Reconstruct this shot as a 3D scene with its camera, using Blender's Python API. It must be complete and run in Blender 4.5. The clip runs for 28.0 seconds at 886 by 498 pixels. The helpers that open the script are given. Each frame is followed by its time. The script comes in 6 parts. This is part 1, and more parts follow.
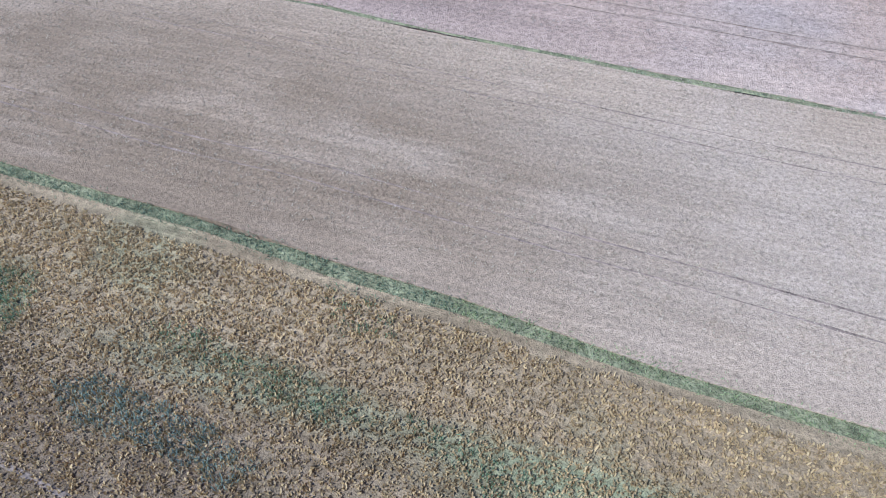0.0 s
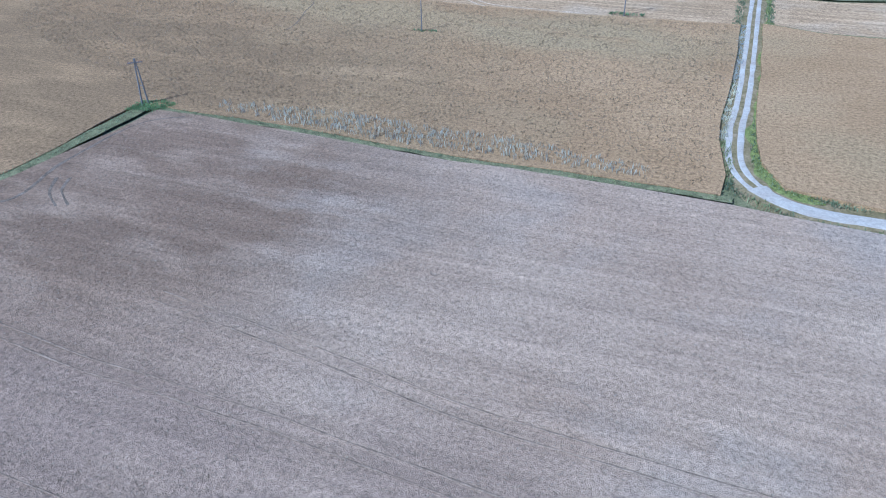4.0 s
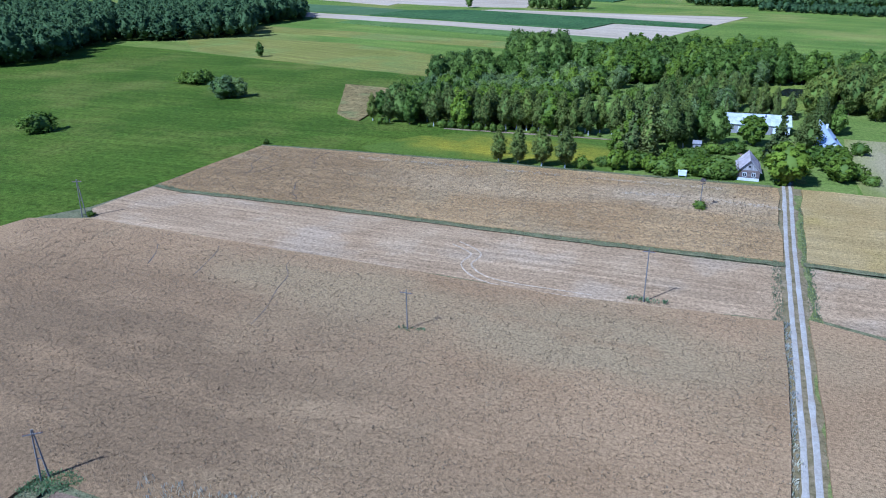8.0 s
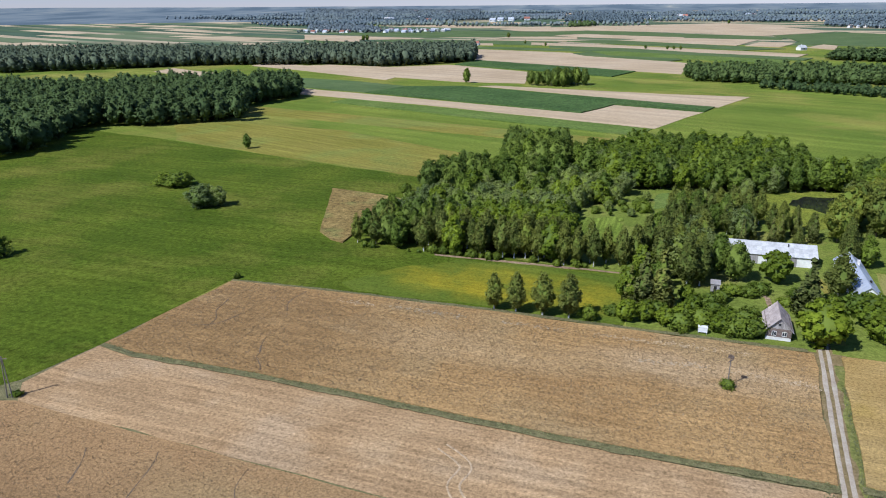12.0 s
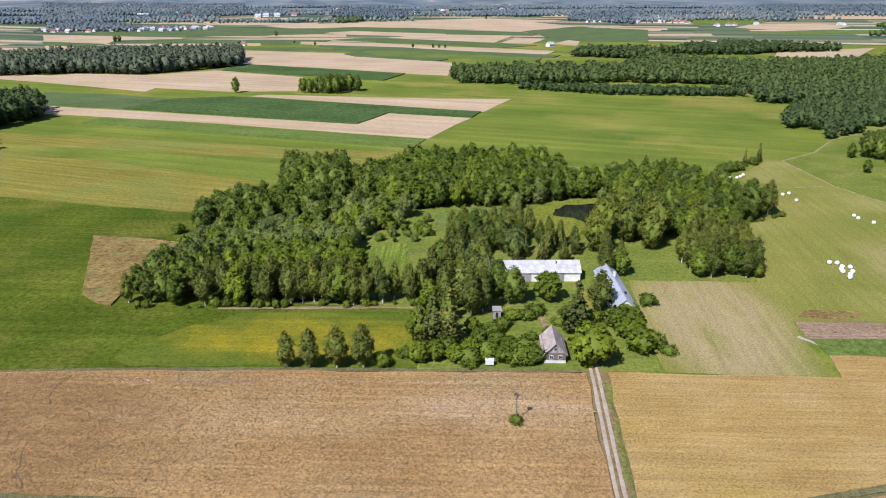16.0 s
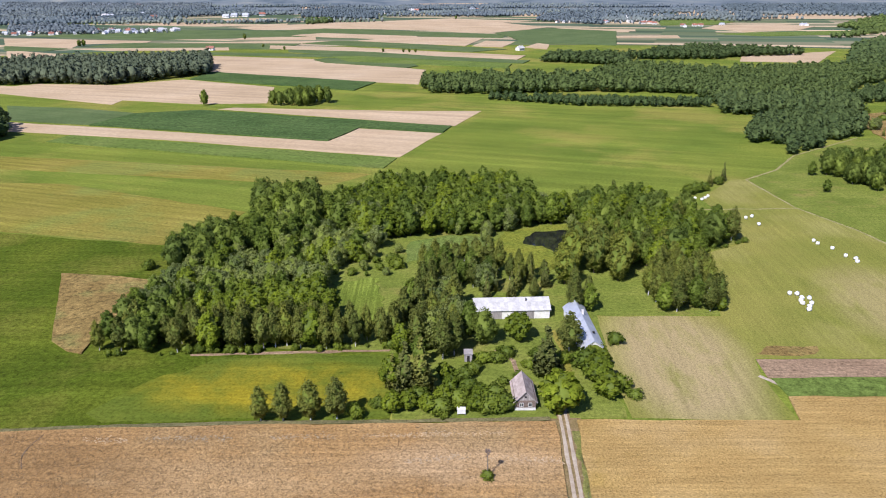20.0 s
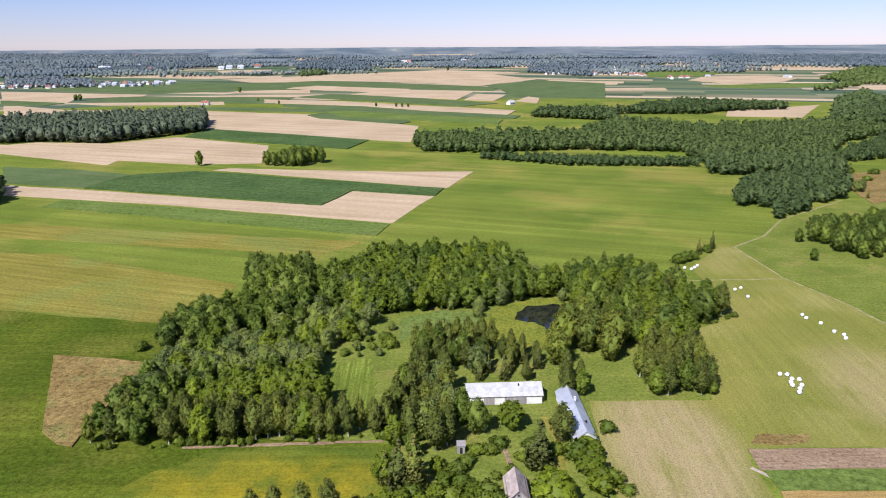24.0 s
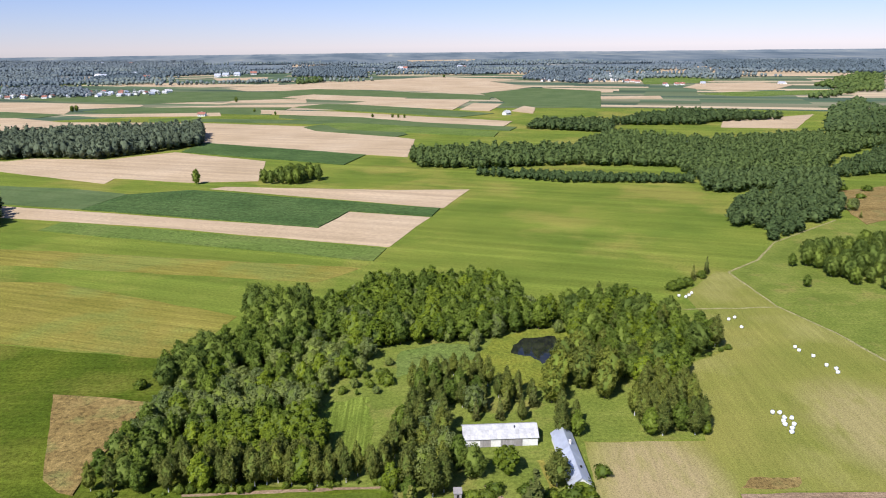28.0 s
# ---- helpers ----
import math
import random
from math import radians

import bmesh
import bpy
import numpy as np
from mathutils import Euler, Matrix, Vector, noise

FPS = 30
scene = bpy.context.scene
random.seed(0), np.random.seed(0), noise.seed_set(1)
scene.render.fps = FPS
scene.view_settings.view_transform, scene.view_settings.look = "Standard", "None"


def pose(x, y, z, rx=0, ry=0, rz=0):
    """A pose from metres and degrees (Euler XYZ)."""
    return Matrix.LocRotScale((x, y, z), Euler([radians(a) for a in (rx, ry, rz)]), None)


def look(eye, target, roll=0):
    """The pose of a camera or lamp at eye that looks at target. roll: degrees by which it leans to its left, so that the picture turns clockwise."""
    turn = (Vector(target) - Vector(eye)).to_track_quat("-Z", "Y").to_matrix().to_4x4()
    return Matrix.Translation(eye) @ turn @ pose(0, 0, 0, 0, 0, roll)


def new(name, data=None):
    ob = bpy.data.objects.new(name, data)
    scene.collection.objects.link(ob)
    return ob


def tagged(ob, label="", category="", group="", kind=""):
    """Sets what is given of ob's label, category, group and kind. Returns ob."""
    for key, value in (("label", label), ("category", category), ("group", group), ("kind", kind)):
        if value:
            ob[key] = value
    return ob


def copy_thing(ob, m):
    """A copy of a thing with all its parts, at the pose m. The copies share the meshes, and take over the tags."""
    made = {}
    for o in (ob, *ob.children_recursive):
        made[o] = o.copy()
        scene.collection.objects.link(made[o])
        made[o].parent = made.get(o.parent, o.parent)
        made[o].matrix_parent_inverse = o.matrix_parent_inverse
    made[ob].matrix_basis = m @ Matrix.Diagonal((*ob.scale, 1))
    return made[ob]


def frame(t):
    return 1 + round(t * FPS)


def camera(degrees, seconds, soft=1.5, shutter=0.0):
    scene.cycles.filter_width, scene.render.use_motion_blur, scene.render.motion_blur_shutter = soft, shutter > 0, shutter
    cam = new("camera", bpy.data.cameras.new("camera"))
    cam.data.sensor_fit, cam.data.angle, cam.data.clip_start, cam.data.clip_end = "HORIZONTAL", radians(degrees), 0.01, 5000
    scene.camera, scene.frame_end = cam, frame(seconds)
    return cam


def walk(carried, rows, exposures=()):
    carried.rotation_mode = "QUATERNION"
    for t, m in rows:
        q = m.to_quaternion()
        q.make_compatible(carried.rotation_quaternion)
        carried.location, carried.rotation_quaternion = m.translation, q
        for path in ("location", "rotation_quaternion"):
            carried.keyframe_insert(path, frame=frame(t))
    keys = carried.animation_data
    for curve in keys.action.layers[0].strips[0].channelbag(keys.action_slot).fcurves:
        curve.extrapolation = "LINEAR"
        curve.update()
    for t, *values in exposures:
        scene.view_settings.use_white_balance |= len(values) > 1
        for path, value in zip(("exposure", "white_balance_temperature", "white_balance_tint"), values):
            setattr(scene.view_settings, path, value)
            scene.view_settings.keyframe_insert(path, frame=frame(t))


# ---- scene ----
cam = camera(64.1, 28.0, 1.05)
PATH = [
    (0, (0.179, -0.619, 24.061), (0.129, 0.760, 22.614), -1.70),
    (0.5, (0.419, 3.142, 25.474), (0.368, 4.567, 24.073), -1.61),
    (1, (0.618, 7.015, 27.033), (0.569, 8.484, 25.677), -1.45),
    (1.5, (0.788, 10.870, 28.686), (0.741, 12.371, 27.366), -1.26),
    (2, (0.951, 14.737, 30.360), (0.908, 16.278, 29.087), -1.08),
    (2.5, (1.134, 18.661, 32.064), (1.093, 20.233, 30.828), -0.93),
    (3, (1.334, 22.622, 33.823), (1.293, 24.223, 32.624), -0.82),
    (3.5, (1.528, 26.508, 35.489), (1.486, 28.138, 34.331), -0.74),
    (4, (1.711, 30.440, 37.077), (1.668, 32.102, 35.965), -0.68),
    (4.5, (1.934, 34.354, 38.607), (1.889, 36.044, 37.538), -0.66),
    (6.5, (3.147, 50.239, 46.530), (3.090, 52.017, 45.616), -0.70),
    (7, (3.344, 54.223, 48.331), (3.286, 56.023, 47.461), -0.66),
    (7.5, (3.517, 58.166, 50.108), (3.458, 59.985, 49.279), -0.60),
    (8, (3.713, 62.121, 51.920), (3.651, 63.960, 51.137), -0.55),
    (8.5, (3.926, 66.092, 53.751), (3.862, 67.949, 53.010), -0.50),
    (9, (4.128, 70.113, 55.612), (4.063, 71.987, 54.917), -0.45),
    (9.5, (4.291, 74.058, 57.409), (4.225, 75.948, 56.759), -0.40),
    (10, (4.428, 78.027, 59.273), (4.359, 79.922, 58.634), -0.36),
    (10.5, (4.587, 82.128, 60.893), (4.516, 84.022, 60.255), -0.35),
    (11, (4.814, 85.346, 62.607), (4.741, 87.243, 61.978), -0.37),
    (11.5, (5.129, 88.006, 64.781), (5.051, 89.901, 64.143), -0.45),
    (13.5, (6.839, 93.079, 70.831), (6.964, 94.965, 70.177), -0.40),
    (14, (7.009, 93.704, 72.723), (7.215, 95.581, 72.064), -0.40),
    (14.5, (7.008, 94.084, 74.231), (7.291, 95.950, 73.568), -0.30),
    (15, (7.499, 94.685, 75.672), (7.863, 96.536, 75.007), -0.40),
    (15.5, (7.398, 95.007, 77.054), (7.850, 96.837, 76.387), -0.30),
    (16, (7.518, 95.549, 78.515), (8.035, 97.361, 77.847), -0.30),
    (16.5, (7.603, 95.746, 80.112), (8.136, 97.553, 79.441), -0.20),
    (17, (7.806, 96.014, 81.620), (8.355, 97.816, 80.948), -0.20),
    (17.5, (7.978, 96.246, 83.194), (8.539, 98.041, 82.520), -0.20),
    (18, (8.136, 96.435, 84.782), (8.706, 98.228, 84.107), -0.22),
    (18.5, (8.296, 96.604, 86.381), (8.872, 98.395, 85.704), -0.24),
    (19, (8.470, 96.784, 88.005), (9.051, 98.574, 87.328), -0.28),
    (19.5, (8.652, 96.916, 89.633), (9.236, 98.705, 88.955), -0.31),
    (20, (8.825, 97.081, 91.251), (9.413, 98.870, 90.573), -0.34),
    (20.5, (8.981, 97.295, 92.856), (9.572, 99.085, 92.187), -0.36),
    (21, (9.125, 97.474, 94.467), (9.721, 99.268, 93.814), -0.38),
    (21.5, (9.253, 97.685, 95.985), (9.853, 99.484, 95.347), -0.39),
    (23.5, (9.569, 98.383, 102.256), (10.186, 100.196, 101.681), -0.40),
    (24, (9.651, 98.584, 103.900), (10.270, 100.401, 103.341), -0.41),
    (24.5, (9.742, 98.737, 105.472), (10.364, 100.557, 104.924), -0.43),
    (25, (9.842, 98.881, 107.038), (10.465, 100.700, 106.489), -0.46),
    (25.5, (9.950, 99.084, 108.598), (10.574, 100.903, 108.049), -0.49),
    (26, (10.064, 99.210, 110.196), (10.688, 101.029, 109.646), -0.51),
    (26.5, (10.175, 99.253, 111.763), (10.800, 101.072, 111.213), -0.54),
    (27, (10.272, 99.273, 113.367), (10.897, 101.091, 112.817), -0.57),
    (27.5, (10.342, 99.322, 114.942), (10.969, 101.140, 114.391), -0.59),
    (28, (10.373, 99.404, 116.533), (11.001, 101.221, 115.982), -0.61),
]
EXPOSURES = [(0.0, 1.14, 4180, 24), (1.5, 0.86, 4080, 24), (3.0, 0.82, 4000, 20), (4.5, 0.74, 3860, 16), (7.0, 0.72, 3650, 15), (8.0, 0.62, 3980, 21), (9.0, 0.5, 4330, 23), (11.0, 0.46, 4850, 21), (14.0, 0.57, 5250, 24), (20.0, 0.7, 5400, 30), (28.0, 0.72, 5420, 26)]
walk(cam, [(t, look(eye, target, roll)) for t, eye, target, roll in PATH], EXPOSURES)
SUN, SKY = 4.2, 0.075

# ---- world and sun ----
SUN_EL, SUN_FROM = radians(47), Vector((-0.79, -0.62, 0)).normalized()
world = bpy.data.worlds.new("world")
scene.world = world
world.use_nodes = True
wn = world.node_tree
sky = wn.nodes.new("ShaderNodeTexSky")
sky.sky_type, sky.sun_disc = "NISHITA", False
sky.sun_elevation, sky.sun_rotation = SUN_EL, math.atan2(SUN_FROM.x, SUN_FROM.y)
sky.air_density, sky.dust_density, sky.ozone_density = 1.0, 0.0, 2.0
hue = wn.nodes.new("ShaderNodeMix")
hue.data_type, hue.blend_type = "RGBA", "MULTIPLY"
hue.inputs[0].default_value, hue.inputs[7].default_value = 1.0, (0.66, 0.68, 0.82, 1)
wn.links.new(sky.outputs[0], hue.inputs[6])
wn.links.new(hue.outputs[2], wn.nodes["Background"].inputs[0])
wn.nodes["Background"].inputs[1].default_value = SKY
sun = new("sun", bpy.data.lights.new("sun", "SUN"))
sun.data.energy, sun.data.angle, sun.data.color = SUN, radians(0.55), (1.0, 0.93, 0.69)
sun.matrix_world = look(SUN_FROM * math.cos(SUN_EL) * 300 + Vector((0, 0, math.sin(SUN_EL) * 300)), (0, 0, 0))

# ---- materials ----


class Nodes:
    """A material with its shader, and short ways to add nodes."""

    def __init__(self, name, rough=0.9, spec=0.2):
        self.m = bpy.data.materials.new(name)
        self.m.use_nodes = True
        self.t = self.m.node_tree
        self.p = self.t.nodes["Principled BSDF"]
        self.p.inputs["Roughness"].default_value = rough
        self.p.inputs["Specular IOR Level"].default_value = spec

    def add(self, kind):
        return self.t.nodes.new(kind)

    def link(self, a, b):
        self.t.links.new(a, b)

    def coords(self, turn=0.0, stretch=(1, 1, 1)):
        c, mp = self.add("ShaderNodeTexCoord"), self.add("ShaderNodeMapping")
        mp.vector_type = "TEXTURE"
        mp.inputs["Rotation"].default_value = (0, 0, -turn)
        mp.inputs["Scale"].default_value = tuple(1 / s for s in stretch)
        self.link(c.outputs["Object"], mp.inputs[0])
        return mp.outputs[0]

    def noise(self, scale, vec=None, detail=3.0, rough=0.55):
        n = self.add("ShaderNodeTexNoise")
        n.inputs["Scale"].default_value, n.inputs["Detail"].default_value = scale, detail
        n.inputs["Roughness"].default_value = rough
        self.link(vec if vec is not None else self.coords(), n.inputs["Vector"])
        return n.outputs["Fac"]

    def ramp(self, fac, *stops):
        r = self.add("ShaderNodeValToRGB")
        els = r.color_ramp.elements
        while len(els) < len(stops):
            els.new(0.5)
        for e, (at, col) in zip(els, stops):
            e.position, e.color = at, (*col, 1)
        self.link(fac, r.inputs[0])
        return r.outputs[0]

    def mix(self, fac, a, b, how="MIX"):
        x = self.add("ShaderNodeMix")
        x.data_type, x.blend_type = "RGBA", how
        for sock, v in ((x.inputs[0], fac), (x.inputs[6], a), (x.inputs[7], b)):
            if isinstance(v, (int, float)):
                sock.default_value = v
            elif isinstance(v, tuple):
                sock.default_value = (*v, 1)
            else:
                self.link(v, sock)
        return x.outputs[2]

    def bump(self, height, strength, distance):
        b = self.add("ShaderNodeBump")
        b.inputs["Strength"].default_value, b.inputs["Distance"].default_value = strength, distance
        self.link(height, b.inputs["Height"])
        self.link(b.outputs[0], self.p.inputs["Normal"])

    def colour(self, c):
        self.link(c, self.p.inputs["Base Color"])
        return self.m


def grey(v):
    return (v, v, v)


ROWS_TURN = radians(18.7)  # the fields run along this line


def crop(name, lo, mid, hi, patch=0.06, clump=2.2, row=0.0, rowscale=1.2, bump=0.25, turn=ROWS_TURN, tint=None, tintscale=0.02, tintat=(0.5, 0.65), spot=None, con=0.7, patches=()):
    """A field's top: broad patches, clumps, ears, and rows that run along the field. patches: (colour, centre x, y,
    radius x, y) of places with another colour.
    """
    n = Nodes(name, 0.95, 0.04)
    flat = n.coords(turn)
    broad = n.noise(patch, flat, 4)
    rows = n.noise(rowscale, n.coords(turn, (0.04, 1, 1)), 4, 0.6)
    tuft = n.noise(clump, flat, 3, 0.7)
    fine = n.noise(clump * 4.5, flat, 2, 0.7)
    c = n.ramp(broad, (0.3, lo), (0.5, mid), (0.72, hi))

    def zone(cx, cy, rx, ry):
        mp, gr = n.add("ShaderNodeMapping"), n.add("ShaderNodeTexGradient")
        gr.gradient_type = "SPHERICAL"
        mp.vector_type = "TEXTURE"
        mp.inputs["Location"].default_value = (cx, cy, 0)
        mp.inputs["Rotation"].default_value = (0, 0, -turn)
        mp.inputs["Scale"].default_value = (rx, ry, 5)
        n.link(n.coords(), mp.inputs[0])
        n.link(mp.outputs[0], gr.inputs[0])
        return n.ramp(gr.outputs["Fac"], (0.0, grey(0)), (0.5, grey(1)))

    if tint:
        much = n.ramp(n.noise(tintscale, flat, 5, 0.6), (tintat[0], grey(0)), (tintat[1], grey(1)))
        c = n.mix(n.mix(1.0, much, zone(*spot), "MULTIPLY") if spot else much, c, tint)
    for k, (col, *where) in enumerate(patches):
        ragged = n.ramp(n.noise(0.12 + 0.05 * k, n.coords(turn, (0.4, 1, 1)), 5, 0.65), (0.25, grey(0)), (0.52, grey(1)))
        c = n.mix(n.mix(1.0, ragged, zone(*where), "MULTIPLY"), c, col)
    c = n.mix(con, c, n.ramp(tuft, (0.3, grey(0.35)), (0.48, grey(0.97)), (0.7, grey(1.5))), "MULTIPLY")
    c = n.mix(con * 0.85, c, n.ramp(fine, (0.3, grey(0.42)), (0.7, grey(1.55))), "MULTIPLY")
    if row:
        c = n.mix(row, c, n.ramp(rows, (0.3, grey(0.55)), (0.5, grey(0.97)), (0.7, grey(1.5))), "MULTIPLY")
    n.bump(n.mix(0.5, tuft, fine), 0.9, bump)
    return n.colour(c)


WHEAT_GOLD = crop("ripe_wheat", (0.20, 0.138, 0.064), (0.245, 0.172, 0.081), (0.285, 0.205, 0.098), clump=3.4, row=0.55, rowscale=2.6, bump=0.18, con=0.62, tint=(0.205, 0.182, 0.08), tintscale=0.11, tintat=(0.55, 0.75), patches=(((0.18, 0.172, 0.078), -9, 15, 9, 1.6), ((0.165, 0.165, 0.078), -21, 19, 3, 3), ((0.195, 0.182, 0.083), 4, 10, 10, 2), ((0.15, 0.105, 0.056), -17, 7, 30, 13)))
WHEAT_PALE = crop("pale_wheat", (0.30, 0.21, 0.115), (0.345, 0.247, 0.138), (0.39, 0.285, 0.17), patch=0.04, clump=4.6, row=0.3, rowscale=2.6, bump=0.14, con=0.55, patches=(((0.365, 0.27, 0.16), 12, 24, 22, 9), ((0.215, 0.148, 0.077), -24, 34, 46, 15)))
RYE_NEAR = crop("pale_rye", (0.3413, 0.2285, 0.1333), (0.4043, 0.2799, 0.1672), (0.462, 0.3293, 0.1999), patch=0.035, clump=3.2, row=0.3, con=0.55, tint=(0.395, 0.30, 0.20), tintscale=0.03, patches=(((0.30, 0.205, 0.128), -26, 60, 62, 18), ((0.225, 0.147, 0.084), -36, 99, 46, 34)))
# RYE's last patch and WHEAT_BIG's first paint a westward fall-off of light into colour
RYE = crop("rye", (0.2989, 0.182, 0.0697), (0.3551, 0.222, 0.0861), (0.4028, 0.26, 0.1041), patch=0.035, clump=1.8, row=0.35, con=0.75, tint=(0.35, 0.242, 0.108), tintscale=0.03, patches=(((0.43, 0.30, 0.15), 50, 212, 26, 9), ((0.39, 0.265, 0.12), 5, 222, 40, 9), ((0.27, 0.168, 0.066), -48, 232, 50, 34)))
WHEAT_BIG = crop("brown_wheat", (0.2956, 0.1803, 0.0767), (0.3546, 0.222, 0.0976), (0.4076, 0.261, 0.1175), patch=0.03, clump=2.2, row=0.12, con=0.7, tint=(0.33, 0.222, 0.10), tintscale=0.025, patches=(((0.235, 0.15, 0.068), -62, 135, 90, 50), ((0.345, 0.238, 0.108), 20, 150, 30, 12), ((0.345, 0.235, 0.105), -20, 168, 30, 9)))
STUBBLE = crop("stubble", (0.31, 0.2018, 0.0963), (0.36, 0.2386, 0.117), (0.41, 0.2813, 0.1419), patch=0.1, row=0.55, rowscale=0.75, clump=1.6, bump=0.05, con=0.65, tint=(0.37, 0.26, 0.142), tintscale=0.05)
OATS_GOLD = crop("golden_oats", (0.3528, 0.2303, 0.0735), (0.4018, 0.2744, 0.0931), (0.441, 0.3136, 0.1274), patch=0.05, row=0.4, tint=(0.34, 0.24, 0.05), tintscale=0.03, tintat=(0.55, 0.75))
FAR_TURN = radians(37)
# far stubble and far green crop: blue raised in the colour to paint haze
FAR_STUBBLE = crop("far_stubble", (0.3977, 0.3007, 0.1782), (0.4462, 0.3395, 0.207), (0.485, 0.3783, 0.2415), patch=0.012, clump=0.3, row=0.35, rowscale=0.12, bump=0.05, con=0.22, turn=FAR_TURN)
CORN = crop("maize_leaves", (0.0513, 0.0902, 0.0238), (0.0662, 0.1101, 0.0302), (0.0828, 0.1282, 0.0367), patch=0.02, clump=0.45, row=0.4, rowscale=0.4, bump=0.3, con=0.8, turn=FAR_TURN)
FAR_GREEN = crop("far_crop_green", (0.0782, 0.115, 0.0392), (0.0966, 0.1362, 0.0476), (0.1196, 0.1546, 0.0588), patch=0.02, clump=0.4, row=0.25, rowscale=0.15, bump=0.1, con=0.3, turn=FAR_TURN)
LIGHT_GREEN = crop("young_crop", (0.099, 0.144, 0.026), (0.1215, 0.171, 0.0338), (0.153, 0.189, 0.0455), patch=0.02, clump=0.5, row=0.3, rowscale=0.2, turn=FAR_TURN)
MEADOW = crop("meadow_grass", (0.1064, 0.1507, 0.018), (0.1425, 0.1814, 0.0228), (0.1852, 0.212, 0.03), patch=0.014, clump=0.9, row=0.45, rowscale=0.10, bump=0.1, con=0.65, turn=FAR_TURN, tint=(0.22, 0.215, 0.04), tintscale=0.01, tintat=(0.5, 0.62))
LUSH = crop("lush_grass", (0.056, 0.0857, 0.006), (0.0752, 0.105, 0.0078), (0.1032, 0.1277, 0.0109), patch=0.03, clump=0.7, row=0.4, rowscale=0.3, bump=0.12, con=0.75, tint=(0.14, 0.142, 0.02), tintscale=0.022, tintat=(0.5, 0.7))
MOWN = crop("mown_grass", (0.1748, 0.1668, 0.0245), (0.2098, 0.1887, 0.033), (0.2491, 0.2131, 0.0447), patch=0.025, clump=0.8, row=0.55, rowscale=0.35, bump=0.06, con=0.55, turn=FAR_TURN, tint=(0.19, 0.205, 0.04), tintscale=0.016, tintat=(0.5, 0.6))
HAY = crop("hay_meadow", (0.1715, 0.1862, 0.0322), (0.2009, 0.2032, 0.0399), (0.2401, 0.2258, 0.0511), patch=0.03, clump=1.8, row=0.24, rowscale=0.5, bump=0.05, con=0.5, turn=radians(-68), tint=(0.26, 0.245, 0.07), tintscale=0.025, tintat=(0.5, 0.7), patches=(((0.33, 0.265, 0.125), 120, 236, 46, 22), ((0.29, 0.25, 0.095), 205, 240, 40, 26)))
FLOWERS = crop("flowering_meadow", (0.0748, 0.1118, 0.0108), (0.1012, 0.1333, 0.0144), (0.132, 0.1548, 0.018), patch=0.05, clump=1.2, row=0.3, rowscale=0.5, bump=0.1, con=0.5, tint=(0.25, 0.21, 0.012), tintscale=0.08, tintat=(0.36, 0.6), spot=(16, 256, 40, 15))
YARD = crop("yard_grass", (0.115, 0.15, 0.022), (0.148, 0.182, 0.028), (0.19, 0.212, 0.04), patch=0.06, clump=0.9, row=0.2, rowscale=0.5, bump=0.12, con=0.6, tint=(0.22, 0.205, 0.05), tintscale=0.05, tintat=(0.55, 0.7))
RUSHES = crop("dry_rushes", (0.1777, 0.1233, 0.0396), (0.2299, 0.1641, 0.0544), (0.2769, 0.2038, 0.0701), patch=0.08, clump=0.8, con=0.9, row=0.3, rowscale=0.5, bump=0.3, tint=(0.17, 0.17, 0.05), tintscale=0.06, tintat=(0.55, 0.7))
GARDEN = crop("garden_rows", (0.12, 0.165, 0.02), (0.145, 0.19, 0.025), (0.17, 0.21, 0.03), patch=0.06, clump=1.4, row=0.9, rowscale=0.9, bump=0.2, con=0.6, turn=radians(-73))
BALK = crop("balk_grass", (0.135, 0.1275, 0.0558), (0.1728, 0.1581, 0.0705), (0.216, 0.1918, 0.0869), patch=0.3, clump=1.5, bump=0.3)
REED = crop("pond_reeds", (0.13, 0.16, 0.021), (0.18, 0.2, 0.0245), (0.22, 0.22, 0.028), patch=0.1, clump=0.8, bump=0.4)
PLOUGH = crop("bare_soil", (0.2322, 0.1596, 0.0962), (0.2752, 0.1932, 0.1184), (0.3096, 0.2268, 0.1406), patch=0.08, clump=1.0, row=0.4)
GRAVEL = crop("road_gravel", (0.345, 0.28, 0.205), (0.395, 0.335, 0.25), (0.45, 0.39, 0.305), patch=0.3, clump=2.5, bump=0.02, con=0.3)
VERGE = crop("road_verge_grass", (0.1596, 0.125, 0.05), (0.2095, 0.1572, 0.0714), (0.2693, 0.1976, 0.1035), patch=0.4, clump=1.6, bump=0.1, con=0.5)


def plain(name, lo, hi, scale=1.0, rough=0.8, metal=0.0, spec=0.3, stretch=(1, 1, 1), bump=0.0, per_object=0.0):
    """A surface with grain between two colours, and coarser stains."""
    n = Nodes(name, rough, spec)
    n.p.inputs["Metallic"].default_value = metal
    g = n.noise(scale, n.coords(0, stretch), 5, 0.65)
    s = n.noise(scale * 0.17, n.coords(0, stretch), 3)
    c = n.ramp(g, (0.3, lo), (0.7, hi))
    c = n.mix(0.5, c, n.ramp(s, (0.35, grey(0.75)), (0.65, grey(1.15))), "MULTIPLY")
    if per_object:
        i = n.add("ShaderNodeObjectInfo")
        c = n.mix(1.0, c, n.ramp(i.outputs["Random"], (0, grey(1 - per_object)), (1, grey(1 + per_object))), "MULTIPLY")
    if bump:
        n.bump(g, 0.6, bump)
    return n.colour(c)


